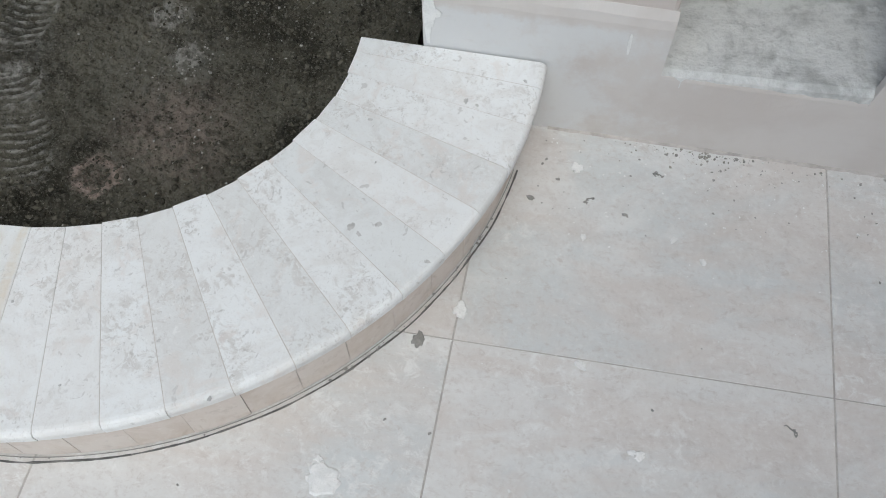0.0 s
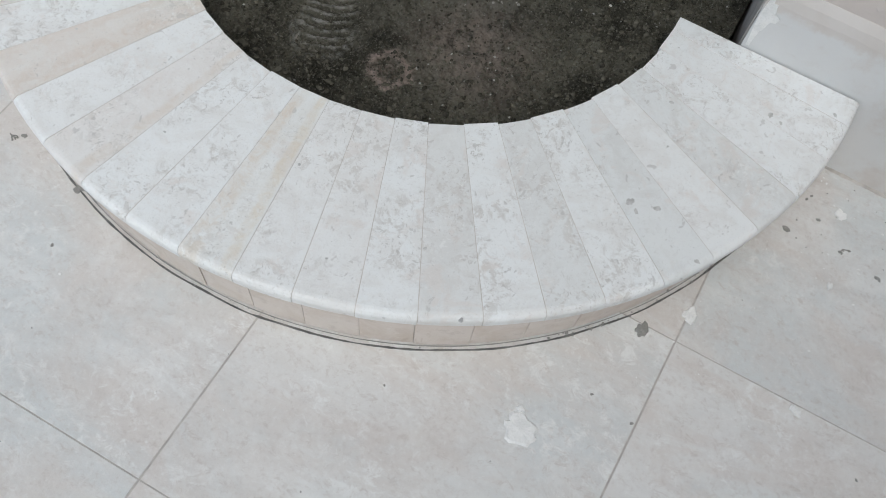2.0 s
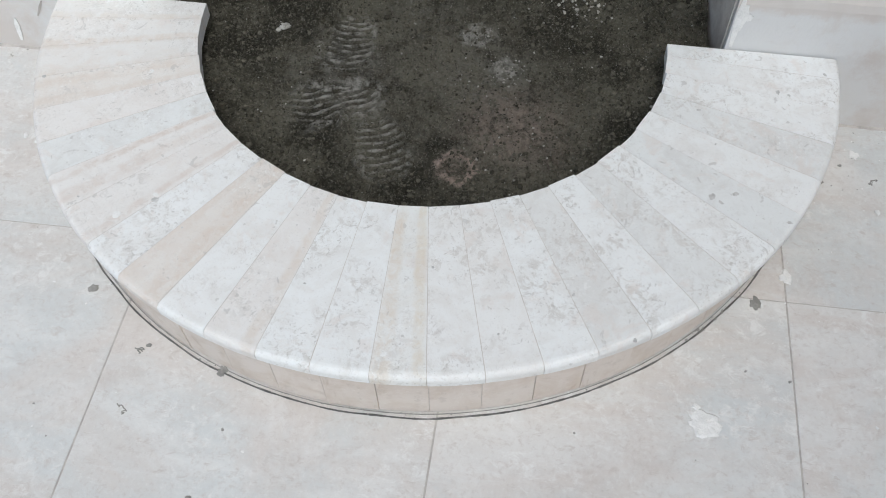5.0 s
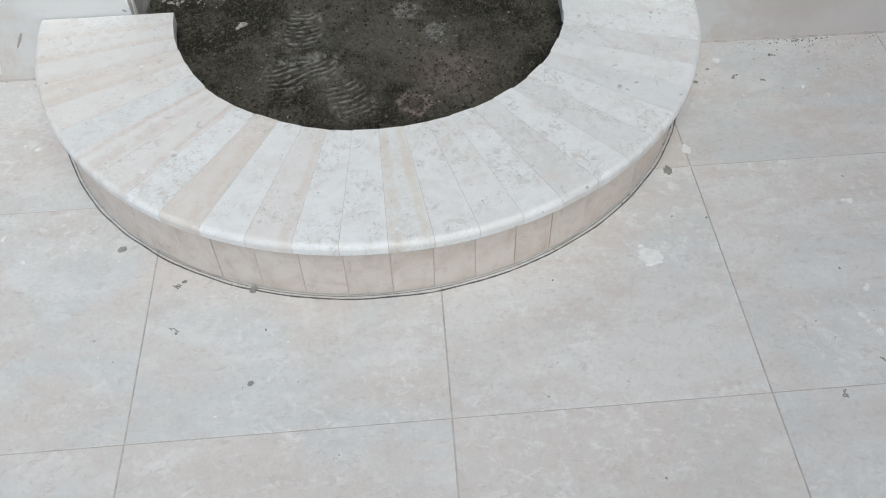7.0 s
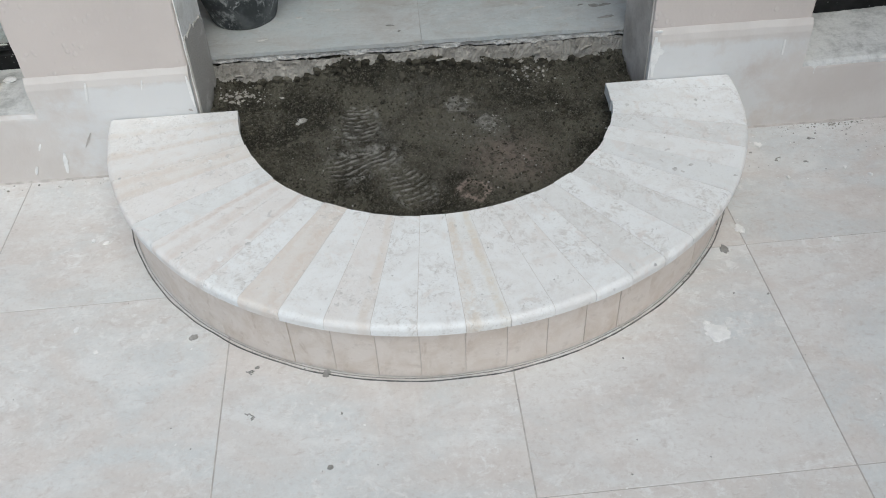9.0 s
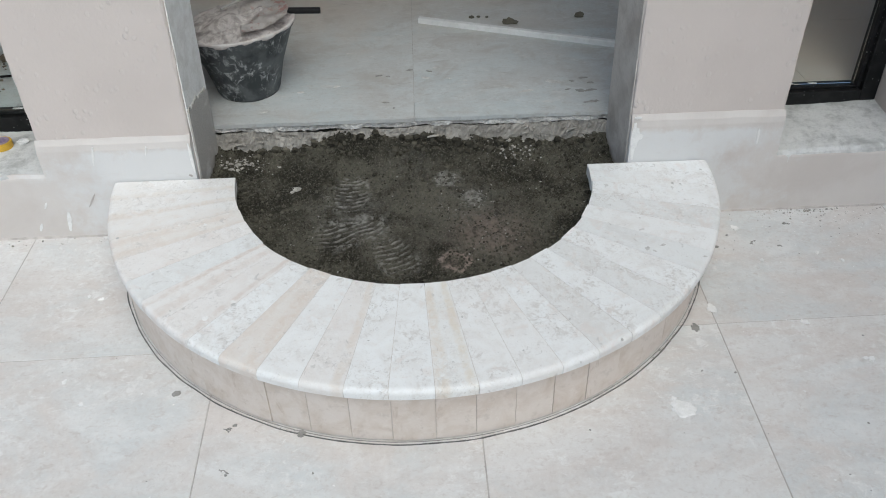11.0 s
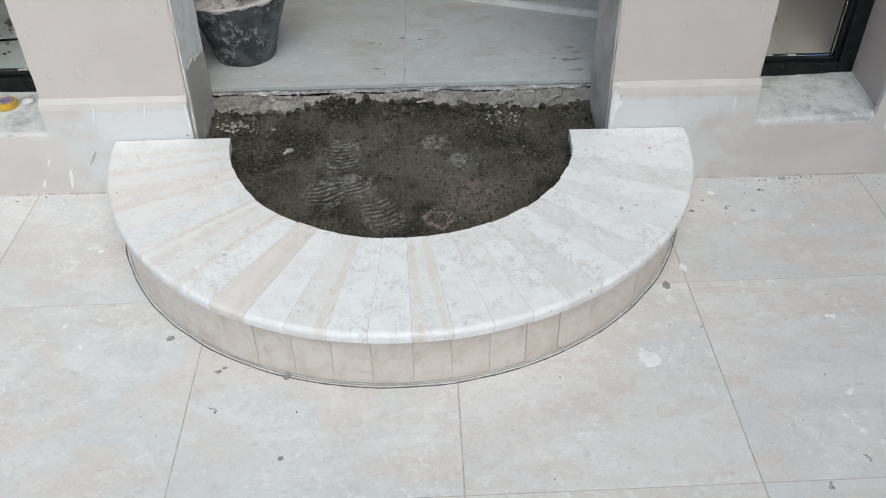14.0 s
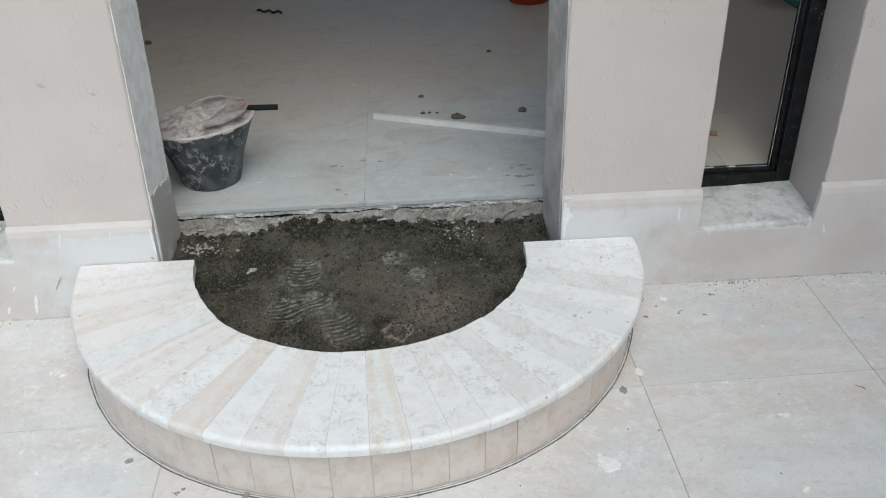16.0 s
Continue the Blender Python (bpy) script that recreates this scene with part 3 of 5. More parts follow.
plinth_side(((-4.6, WIN_L[0] - 0.002, PLINTH_Z), (WIN_L[0] - 0.001, WIN_L[1] - 0.004, 0.203), (WIN_L[1] - 0.003, OPEN_L - 0.005, PLINTH_Z - 0.006)), 11)
plinth_side(((OPEN_R + 0.009, WIN_R[0] + 0.003, PLINTH_Z + 0.003), (WIN_R[0] + 0.004, WIN_R[1] - 0.018, 0.185), (WIN_R[1] - 0.010, 4.6, PLINTH_Z + 0.003)), 12)
bm = bmesh.new()
for x0, x1 in ((-4.5, -0.83), (0.83, 4.5)):
    prev = None
    for i in range(501):
        x = x0 + (x1 - x0) * i / 500
        d = 0.0035 + 0.0035 * max(0, noise.noise(Vector((x * 11, 2, 0)))) + 0.002 * noise.noise(Vector((x * 60, 5, 0)))
        row = [bm.verts.new((x, y, z)) for y, z in ((0.001, d * 1.2), (-d * 0.6, d * 0.6), (-d * 1.3, 0.0002))]
        if prev:
            for j in range(2):
                bm.faces.new((prev[j], prev[j + 1], row[j + 1], row[j]))
        prev = row
part("mortar_fillet", bm, FILLET, plinth, "uneven mortar fillet at the wall foot")

# sills
for n, ((x0, x1), z0, z1) in enumerate((((WIN_L[0] - SPLAY, WIN_L[1]), 0.203, 0.203), ((WIN_R[0], WIN_R[1] + SPLAY), 0.187, 0.203))):
    bm = bmesh.new()
    nx, ny = 40, 26
    grid = []
    for i in range(nx + 1):
        for j in range(ny + 1):
            x, y = x0 + 0.001 + (x1 - x0 - 0.002) * i / nx, 0.002 + 0.300 * j / ny
            z = z0 + (z1 - z0) * i / nx + 0.004 * noise.noise(Vector((x * 14, y * 14, n))) + 0.002 * noise.noise(Vector((x * 60, y * 60, n)))
            if j == 0:
                z, y = z - 0.006 - 0.002 * abs(noise.noise(Vector((x * 30, 4, n)))), y + 0.004 * noise.noise(Vector((x * 40, 0, n)))
            grid.append(bm.verts.new((x, y, z)))
    for i in range(nx):
        for j in range(ny):
            a = i * (ny + 1) + j
            bm.faces.new((grid[a], grid[a + ny + 1], grid[a + ny + 2], grid[a + 1]))
    rim = [grid[i * (ny + 1)] for i in range(nx + 1)]
    low = [bm.verts.new((v.co.x, v.co.y, min(z0, z1) - 0.03)) for v in rim]
    for i in range(nx):
        bm.faces.new((rim[i + 1], rim[i], low[i], low[i + 1]))
    tagged(part(f"window_sill_{n + 1}", bm, SILL, None, smooth=False), "rough white plastered window sill with cement dust", "window sill", kind="structure")

# windows
for n, ((x0, x1), z0, mat) in enumerate((((WIN_L[0] - SPLAY, WIN_L[1]), 0.198, GREY_FRAME), ((WIN_R[0], WIN_R[1] + SPLAY), 0.185, BLACK_FRAME))):
    win = group_of(f"window_{n + 1}", "narrow fixed window with black aluminium frame and clear pane", "window", "structure", at=((x0 + x1) / 2, FRAME_Y + 0.028, z0))
    hw = (x1 - x0) / 2 - 0.001
    h = HEAD - z0 - 0.002
    frames = []
    for name, (a, b, c0, c1), mat2 in (("frame_stile", (-hw, -hw + 0.048, 0, h), mat), ("frame_stile", (hw - 0.048, hw, 0, h), BLACK_FRAME),
                                       ("frame_rail", (-hw + 0.049, hw - 0.049, 0, 0.049), BLACK_FRAME), ("frame_rail", (-hw + 0.049, hw - 0.049, h - 0.052, h), BLACK_FRAME)):
        bm = bmesh.new()
        box(bm, a, b, -0.028, 0.030, c0, c1)
        frames.append(part(name, bm, mat2, win, bevel=0.003))
    for holder, (a, b, c0, c1) in zip(frames, ((-hw + 0.049, -hw + 0.060, 0.050, h - 0.053), (hw - 0.060, hw - 0.049, 0.050, h - 0.053), (-hw + 0.061, hw - 0.061, 0.050, 0.058))):
        bm = bmesh.new()
        box(bm, a, b, -0.012, 0.026, c0, c1)
        part("glazing_bead", bm, BLACK_FRAME, holder, bevel=0.002)
    bm = bmesh.new()
    box(bm, -hw + 0.0615, hw - 0.0615, 0.004, 0.009, 0.059, h - 0.06)
    pane = part("pane", bm, GLASS, win)
    pane.visible_shadow = False
    bm = bmesh.new()
    box(bm, -hw + 0.085, -hw + 0.107, -0.031, -0.0285, 0.026, 0.048)
    part("drain_cap", bm, HANDLE, frames[2], "small black plastic drain cap", bevel=0.0008)
    rnd = random.Random(n)
    for i in range(3):
        bm = bmesh.new()
        splat(bm, -hw + 0.09 + rnd.uniform(0.0, 0.18), 0.012, 0.0584, rnd.uniform(0.004, 0.008), i + n * 9, 0.003, rnd.uniform(1.6, 2.8))
        part("plaster_crumb", bm, ADHESIVE, frames[2])

# ---- indoor room ----
# East and north walls are unseen; their openings are added to let daylight in
for name, b in (("wall_indoor_west", (-2.05, -1.85, 0.191, 5.4, 0, 3.0)), ("wall_indoor_east", (3.2, 3.4, 0.191, 0.7, 0, 3.0)), ("wall_indoor_east", (3.2, 3.4, 0.7, 4.6, 2.6, 3.0)), ("wall_indoor_east", (3.2, 3.4, 4.6, 5.4, 0, 3.0)), ("wall_indoor_north", (-1.849, -0.9, 5.2, 5.4, 0, 3.0)), ("wall_indoor_north", (2.6, 3.199, 5.2, 5.4, 0, 3.0)), ("wall_indoor_north", (-0.9, 2.6, 5.2, 5.4, 2.6, 3.0))):
    bm = bmesh.new()
    box(bm, *b)
    tagged(part(name, bm, INDOOR), "unpainted indoor plaster wall", "wall", kind="structure")
bm = bmesh.new()
box(bm, -2.05, 3.4, 0.212, 5.4, 3.001, 3.2)
tagged(part("ceiling", bm, INDOOR), "plain plastered ceiling", "ceiling", kind="structure")

# ---- semicircular step ----
step = group_of("semicircular_step", "half-round doorstep with cream marble treads and pinkish riser tiles", "step")
JOINTS = [-0.25, -4.4, -10.3, -17.0, -23.6, -30.1, -36.5, -43.2, -49.5, -55.9, -62.4, -68.6, -75.0, -81.3, -87.5, -94.1, -100.5, -107.1,
          -113.9, -120.7, -127.3, -134.0, -140.6, -147.0, -153.7, -160.4, -167.0, -173.7, -179.75]


def r_out(a):
    return float(np.interp(-a, (0, 40, 70, 100, 120, 140, 160, 172, 180), (0.810, 0.814, 0.810, 0.8075, 0.803, 0.797, 0.797, 0.803, 0.811)))


def r_in(a):
    return float(np.interp(-a, (0, 20, 45, 60, 75, 100, 120, 140, 160, 175, 180), (0.481, 0.488, 0.489, 0.487, 0.483, 0.481, 0.477, 0.477, 0.474, 0.477, 0.480)))


def arc_prism(bm, rings, a0, a1, steps, close=True):
    """rings: (r, z) of a closed cross-section, swept from a0 to a1 degrees round the step's centre."""
    loops = []
    for i in range(steps + 1):
        a = radians(a0 + (a1 - a0) * i / steps)
        loops.append([bm.verts.new((r * math.cos(a), r * math.sin(a), z)) for r, z in rings])
    n = len(rings)
    for l0, l1 in zip(loops, loops[1:]):
        for j in range(n):
            bm.faces.new((l0[j], l0[(j + 1) % n], l1[(j + 1) % n], l1[j]))
    bm.faces.new(loops[0])
    bm.faces.new(loops[-1])


bm = bmesh.new()
arc_prism(bm, [(0.497, 0.0), (R_RISER - 0.0028, 0.0), (R_RISER - 0.0028, 0.145), (R_OUT - 0.010, 0.1475), (R_OUT - 0.003, 0.154), (R_OUT - 0.0015, 0.1665), (R_OUT - 0.0028, 0.1712), (R_OUT - 0.0054, 0.1746), (R_OUT - 0.0090, 0.1767), (R_OUT - 0.0135, TOP - 0.0003), (R_IN + 0.009, TOP - 0.0004), (R_IN + 0.013, 0.147), (0.497, 0.146)], -0.4, -179.6, 180)
for v in bm.verts:
    far = math.hypot(v.co.x, v.co.y)
    if far > 0.6 and v.co.z > 0.1465:
        grow = (far + r_out(math.degrees(math.atan2(v.co.y, v.co.x))) - R_OUT) / far
        v.co.x, v.co.y = v.co.x * grow, v.co.y * grow
part("mortar_core", bm, STEP_JOINT, step, "beige bedding mortar showing in the joints")

rnd = random.Random(4)
special = {13: TREAD_YELLOW, 18: TREAD_TAN, 25: TREAD_WARM, 26: TREAD_WARM, 27: TREAD_WARM, 24: TREAD_TAN, 21: TREAD_PINK, 23: TREAD_PINK, 20: TREAD_PINK, 16: TREAD_PINK, 5: TREAD_GREY, 7: TREAD_GREY, 9: TREAD_GREY, 3: TREAD_GREY, 22: TREAD_GREY}
for i, (a0, a1) in enumerate(zip(JOINTS, JOINTS[1:])):
    gap = math.degrees(0.00055 / 0.65)
    lift = rnd.uniform(0.0, 0.0006)
    inner, off = rnd.uniform(-0.0025, 0.0025), rnd.uniform(-0.0005, 0.0007)
    outer = R_OUT + off
    bm = bmesh.new()
    b0, b1 = a0 - gap, a1 + gap
    steps = 4
    zt, zb = TOP + lift, TOP - 0.031
    section = [(None, zb), (outer - 0.006, zb), (outer - 0.001, zb + 0.006), (outer, zt - 0.011), (outer - 0.0012, zt - 0.0064), (outer - 0.0038, zt - 0.0030), (outer - 0.0075, zt - 0.0009), (outer - 0.012, zt), (None, zt)]
    loops = []
    p0 = Vector((math.cos(radians(b0)), math.sin(radians(b0)))) * (r_in(b0) + inner)
    p1 = Vector((math.cos(radians(b1)), math.sin(radians(b1)))) * (r_in(b1) + inner)
    for s in range(steps + 1):
        a = radians(b0 + (b1 - b0) * s / steps)
        p, more = p0.lerp(p1, s / steps), r_out(b0 + (b1 - b0) * s / steps) - R_OUT
        loops.append([bm.verts.new((p.x, p.y, z) if r is None else ((r + more) * math.cos(a), (r + more) * math.sin(a), z)) for r, z in section])
    n = len(section)
    for l0, l1 in zip(loops, loops[1:]):
        for j in range(n):
            bm.faces.new((l0[j], l0[(j + 1) % n], l1[(j + 1) % n], l1[j]))
    bm.faces.new(loops[0])
    bm.faces.new(loops[-1])
    part("tread_tile", bm, special.get(i, TREAD), step, "tan streaked marble" if special.get(i) in (TREAD_TAN, TREAD_YELLOW) else "")

for i, (a0, a1) in enumerate(zip(JOINTS, JOINTS[1:])):
    bm = bmesh.new()
    gap = math.degrees(0.0006 / 0.78)
    r = R_RISER + rnd.uniform(-0.001, 0.0012)
    arc_prism(bm, [(R_RISER - 0.013, 0.005), (r - 0.001, 0.005), (r, 0.007), (r, 0.143), (r - 0.001, 0.1455), (R_RISER - 0.013, 0.1455)], a0 - gap - (0.2 if i == 0 else 0), a1 + gap + (0.2 if i == 27 else 0), 3)
    part("riser_tile", bm, RISER, step)

# pits, stains and drops on the treads
PITS = [(0.536, -0.180, 0.005, PIT), (0.564, -0.263, 0.003, PIT), (0.778, -0.052, 0.006, PIT), (0.679, -0.426, 0.006, PIT), (0.553, -0.388, 0.010, PIT), (0.568, -0.398, 0.007, PIT), (0.594, -0.376, 0.008, PIT),
        (0.685, -0.112, 0.007, PIT), (0.705, -0.118, 0.004, PIT), (0.22, -0.708, 0.003, PIT), (0.428, -0.689, 0.005, PIT), (-0.406, -0.517, 0.007, SPLASH), (-0.403, -0.527, 0.007, PIT), (-0.458, -0.569, 0.012, SPLASH), (-0.539, -0.54, 0.003, PIT),
        (-0.335, -0.58, 0.003, PIT), (-0.73, -0.261, 0.006, PIT), (-0.524, -0.216, 0.006, SPLASH), (0.33, -0.62, 0.004, PIT), (0.10, -0.60, 0.004, PIT), (-0.10, -0.66, 0.003, PIT)]
for i, (x, y, r, mat) in enumerate(PITS):
    bm = bmesh.new()
    splat(bm, x, y, TOP - 0.0002, r * 0.7, i + 300, 0.0011, 1.2, i * 1.1)
    part("tread_mark", bm, mat, step, "white plaster drop" if mat is SPLASH else "grey pit in the marble")

# dark cement line round the step's foot; grey strip paints the riser joint's shadow
for off, half, wave, mat, label in ((0.009, 0.0015, 0.0025, LINE, "thin dark cement line round the foot of the step"), (0.0018, 0.0007, 0.0006, DARK_MORTAR, "fine grey strip painting the shaded gap where the riser meets the terrace")):
    bm = bmesh.new()
    prev = None
    for i in range(361):
        a = -8 - 164 * i / 360
        q = Vector((i * 0.11, 2 + off * 100, 0))
        r = R_RISER + off + wave * noise.noise(q * 0.7)
        w = half * (1 + 0.5 * noise.noise(q * 2 + Vector((7, 7, 7))) + 0.4 * noise.noise(q * 5))
        row = [bm.verts.new((rr * math.cos(radians(a)), rr * math.sin(radians(a)), z)) for rr, z in ((r - w, 0.0002), (r - w * 0.6, 0.0016), (r + w * 0.6, 0.0016), (r + w, 0.0002))]
        if prev:
            for j in range(3):
                bm.faces.new((prev[j], prev[j + 1], row[j + 1], row[j]))
        prev = row
    tagged(part("cement_line", bm, mat), label, "cement line")

# ---- soil bed behind the tread ring ----
FOOT = [(-0.174, -0.022, 0.082, 0.048, 4), (-0.204, -0.208, 0.050, 0.066, 20), (-0.118, -0.178, 0.034, 0.036, 28), (-0.050, -0.305, 0.082, 0.046, 22), (-0.110, 0.130, 0.045, 0.036, -12)]


def soil_height(x, y):
    p = Vector((x, y, 0.0))
    z, tread = 0.0, 0.0
    rough = 1.0
    for fx, fy, ln, wd, turn in FOOT:
        t = radians(turn)
        u = (x - fx) * math.cos(t) + (y - fy) * math.sin(t)
        v = -(x - fx) * math.sin(t) + (y - fy) * math.cos(t)
        d = (u / wd) ** 2 + (v / ln) ** 2
        if d < 1.4:
            m = max(0.0, 1 - d / 1.4) ** 0.5
            keep = max(0.15, min(1.0, 0.75 + 1.3 * noise.noise(Vector((x * 38, y * 38, 7)))))
            z += m * (-0.003 + 0.0047 * keep * math.sin(2 * math.pi * (v + 0.008 * math.cos(u * 45) + 0.006 * noise.noise(Vector((x * 22, y * 22, 3)))) / 0.0182))
            rough = min(rough, 1 - 0.88 * m)
            tread = max(tread, min(1.0, m * 1.6))
    z += 0.119 + 0.007 * (1 - tread) * noise.noise(p * 5 + Vector((3, 1, 0)))
    for cx, cy, rr in ((0.092, 0.038, 0.022), (0.095, -0.343, 0.032), (0.092, 0.038, 0.010), (0.165, -0.055, 0.018)):
        d = abs(math.hypot(x - cx, y - cy) - rr)
        if d < 0.009:
            z += 0.0055 * (1 - d / 0.009)
    back = max(0.0, min(1.0, (y - 0.085) / 0.11))
    ridge = float(np.interp(x, (-0.57, -0.36, -0.22, -0.12, 0.02, 0.16, 0.28, 0.40, 0.56), (0.140, 0.140, 0.176, 0.186, 0.160, 0.153, 0.142, 0.138, 0.152)))
    z += back ** 1.7 * (ridge - 0.122 + 0.016 * noise.noise(Vector((x * 16, y * 12, 0))))
    side = max(0.0, min(1.0, (abs(x) - 0.48) / 0.09)) if y > 0.02 else 0.0
    z += side * 0.018
    z += rough * (0.006 * noise.noise(p * 34) + 0.008 * noise.noise(p * 75 + Vector((0, 4, 0))) + 0.005 * noise.noise(p * 160))
    lump = noise.noise(p * 30 + Vector((9, 9, 1)))
    if lump > 0.25:
        z += (lump - 0.25) * (0.018 + 0.02 * back) * rough
    return z


cell, verts, index, faces = 0.0042, [], {}, []
nx, ny = int(1.16 / cell), int(0.75 / cell)
for i in range(nx + 1):
    for j in range(ny + 1):
        x, y = -0.58 + cell * i, -0.505 + cell * j
        if (y >= -0.004 and abs(x) < 0.571 and y < 0.232) or (y < 0.03 and x * x + y * y < 0.2465):
            index[i, j] = len(verts)
            verts.append((x + cell * 0.35 * noise.noise(Vector((x * 300, y * 300, 0))), y + cell * 0.35 * noise.noise(Vector((x * 300, y * 300, 8))), soil_height(x, y)))
for (i, j), a in index.items():
    if (i + 1, j) in index and (i, j + 1) in index and (i + 1, j + 1) in index:
        faces.append((a, index[i + 1, j], index[i + 1, j + 1], index[i, j + 1]))
me = bpy.data.meshes.new("soil_bed")
me.from_pydata(verts, [], faces)
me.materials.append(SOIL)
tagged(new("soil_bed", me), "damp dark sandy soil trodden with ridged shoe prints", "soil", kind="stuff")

rnd = random.Random(8)
spots = []
for i in range(5000):
    if i < 260:
        x, y = rnd.uniform(-0.55, 0.55), 0.225 - abs(rnd.gauss(0, 0.03))
        s = rnd.choice((0.004, 0.006, 0.008, 0.010, 0.014))
    else:
        a, r = rnd.uniform(-math.pi, 0), 0.478 * rnd.random() ** 0.36
        rim = max(0.0, r - 0.30) / 0.18
        x, y, s = r * math.cos(a), r * math.sin(a), 0.0012 + (0.0024 + 0.0040 * rim) * rnd.random() ** 2.2
        if i % 3 == 0:
            x, y = rnd.uniform(-0.55, 0.55), rnd.uniform(-0.02, 0.2)
        if any((x - f[0]) ** 2 + (y - f[1]) ** 2 < 0.0028 for f in FOOT):
            s *= 0.35
    y = min(y, 0.218)
    spots.append((x, y, soil_height(x, y) + s * 0.2, s))
tagged(pebbles("soil_clods", spots, CLOD, 0.8), "dark damp soil clods and grains over the bed", "soil", kind="stuff")

# larger dark clods along the broken floor edge
for i, (x, y, r) in enumerate(((-0.345, 0.196, 0.011), (-0.315, 0.190, 0.013), (-0.285, 0.186, 0.009), (-0.235, 0.192, 0.010), (-0.205, 0.190, 0.012), (-0.150, 0.196, 0.012), (-0.105, 0.188, 0.010), (-0.03, 0.192, 0.010), (0.024, 0.184, 0.015),
                               (0.064, 0.182, 0.010), (0.090, 0.184, 0.012), (0.137, 0.186, 0.013), (0.170, 0.182, 0.014), (0.185, 0.172, 0.009), (0.252, 0.186, 0.014), (0.275, 0.176, 0.010), (0.345, 0.190, 0.014), (0.372, 0.184, 0.010), (0.43, 0.19, 0.011), (0.50, 0.186, 0.012), (0.535, 0.18, 0.010), (-0.50, 0.19, 0.009), (-0.44, 0.186, 0.008))):
    bm = bmesh.new()
    rock(bm, (x, y, soil_height(x, y) + r * 0.35), r, i + 400, 0.85)
    tagged(part("soil_clod", bm, CLOD_WET), "dark damp clod of soil beside the broken floor edge", "soil clod", "clods along the floor edge")

for i, (x, y, s) in enumerate(((-0.324, 0.012, 0.013), (-0.336, 0.002, 0.007), (-0.418, -0.203, 0.008), (0.022, -0.431, 0.007), (0.004, 0.214, 0.010), (-0.278, 0.205, 0.011), (-0.211, 0.212, 0.010),
                               (0.267, 0.166, 0.008), (0.296, 0.145, 0.009), (-0.503, 0.136, 0.016), (-0.468, 0.151, 0.014), (-0.52, 0.115, 0.012), (0.455, -0.10, 0.009), (0.46, -0.125, 0.007), (0.24, 0.19, 0.009), (0.31, 0.17, 0.006), (0.33, 0.2, 0.008))):
    bm = bmesh.new()
    rock(bm, (x, y, soil_height(x, y) + s * 0.1), s * (0.95 if i < 2 else 0.62), i + 40, 0.4)
    tagged(part("plaster_chip", bm, LIME if i not in (9, 10, 11) else CONCRETE), "pale broken plaster chip lying on the soil", "plaster chip", "chips on the soil")
spots = []
for i in range(560):
    x, y = rnd.uniform(-0.5, 0.52), rnd.uniform(-0.46, 0.2)
    if i > 150:
        cx, cy, spread = ((0.095, 0.035, 0.025), (0.165, -0.06, 0.035), (0.28, 0.155, 0.035), (0.20, -0.26, 0.06), (0.13, -0.12, 0.05), (-0.47, 0.13, 0.03), (0.33, 0.05, 0.09))[i % 7]
        x, y = rnd.gauss(cx, spread), rnd.gauss(cy, spread)
    if x * x + y * y < 0.215 or 0.02 < y < 0.2 and abs(x) < 0.55:
        spots.append((x, y, soil_height(x, y) + 0.001, 0.0007 + 0.0026 * rnd.random() ** 4))
tagged(pebbles("lime_grit", spots, LIME, 0.6), "pale lime grit scattered over the soil", "grit", kind="stuff")

gen = random.Random(31)
spots = []
for i in range(110):
    x, y = (gen.gauss(-0.495, 0.035), gen.gauss(0.142, 0.018)) if i < 65 else (gen.gauss(0.285, 0.04), gen.gauss(0.165, 0.022))
    x = max(-0.55, min(0.54, x))
    spots.append((x, y, soil_height(x, y) + 0.002, 0.0020 + 0.0050 * gen.random() ** 2.5))
tagged(pebbles("mortar_debris", spots, CONCRETE, 0.6), "pale crumbled mortar debris lying on the soil", "debris", kind="stuff")

# ---- broken edge of the indoor floor ----
def crack_z(x):
    return 0.199 + 0.006 * noise.noise(Vector((x * 5, 1, 0))) + 0.005 * noise.noise(Vector((x * 19, 1, 0))) + 0.002 * noise.noise(Vector((x * 60, 1, 0)))


def crack_w(x):
    return 0.0005 + 0.0034 * max(0.0, 0.15 - 0.35 * x + noise.noise(Vector((x * 6, 8, 2))) + 0.4 * noise.noise(Vector((x * 30, 8, 2))))


def bed_face(name, low, high, depth, rough, seed, material, label, slot=False):
    bm = bmesh.new()
    nx, nz = 300, 16
    rows = []
    for i in range(nx + 1):
        x = -0.62 + 1.25 * i / nx
        z0, z1 = low(x), high(x)
        row = [bm.verts.new((x, 0.29, z0))]
        for j in range(nz + 1):
            z = z0 + (z1 - z0) * j / nz
            q = Vector((x * 15, z * 15, seed))
            y = depth + (0.009 * noise.noise(Vector((x * 5.5, 2, 6))) if slot else 0) + rough * (0.007 * noise.noise(q) + 0.006 * noise.noise(q * 2.9) + 0.004 * noise.noise(q * 8) + 0.0025 * noise.noise(q * 19)) - 0.10 * max(0, 0.165 - z) * (1 if x < 0 else 0.5)
            row.append(bm.verts.new((x, y, z)))
        if slot:
            row += [bm.verts.new((x, y + 0.0025, z1 - 0.001)), bm.verts.new((x, y + 0.003, z1 - 0.045))]
            z1 -= 0.045
        row.append(bm.verts.new((x, 0.295, z1)))
        rows.append(row)
    for r0, r1 in zip(rows, rows[1:]):
        for j in range(len(r0) - 1):
            bm.faces.new((r0[j], r1[j], r1[j + 1], r0[j + 1]))
    tagged(part(name, bm, material), label, "threshold", kind="structure")


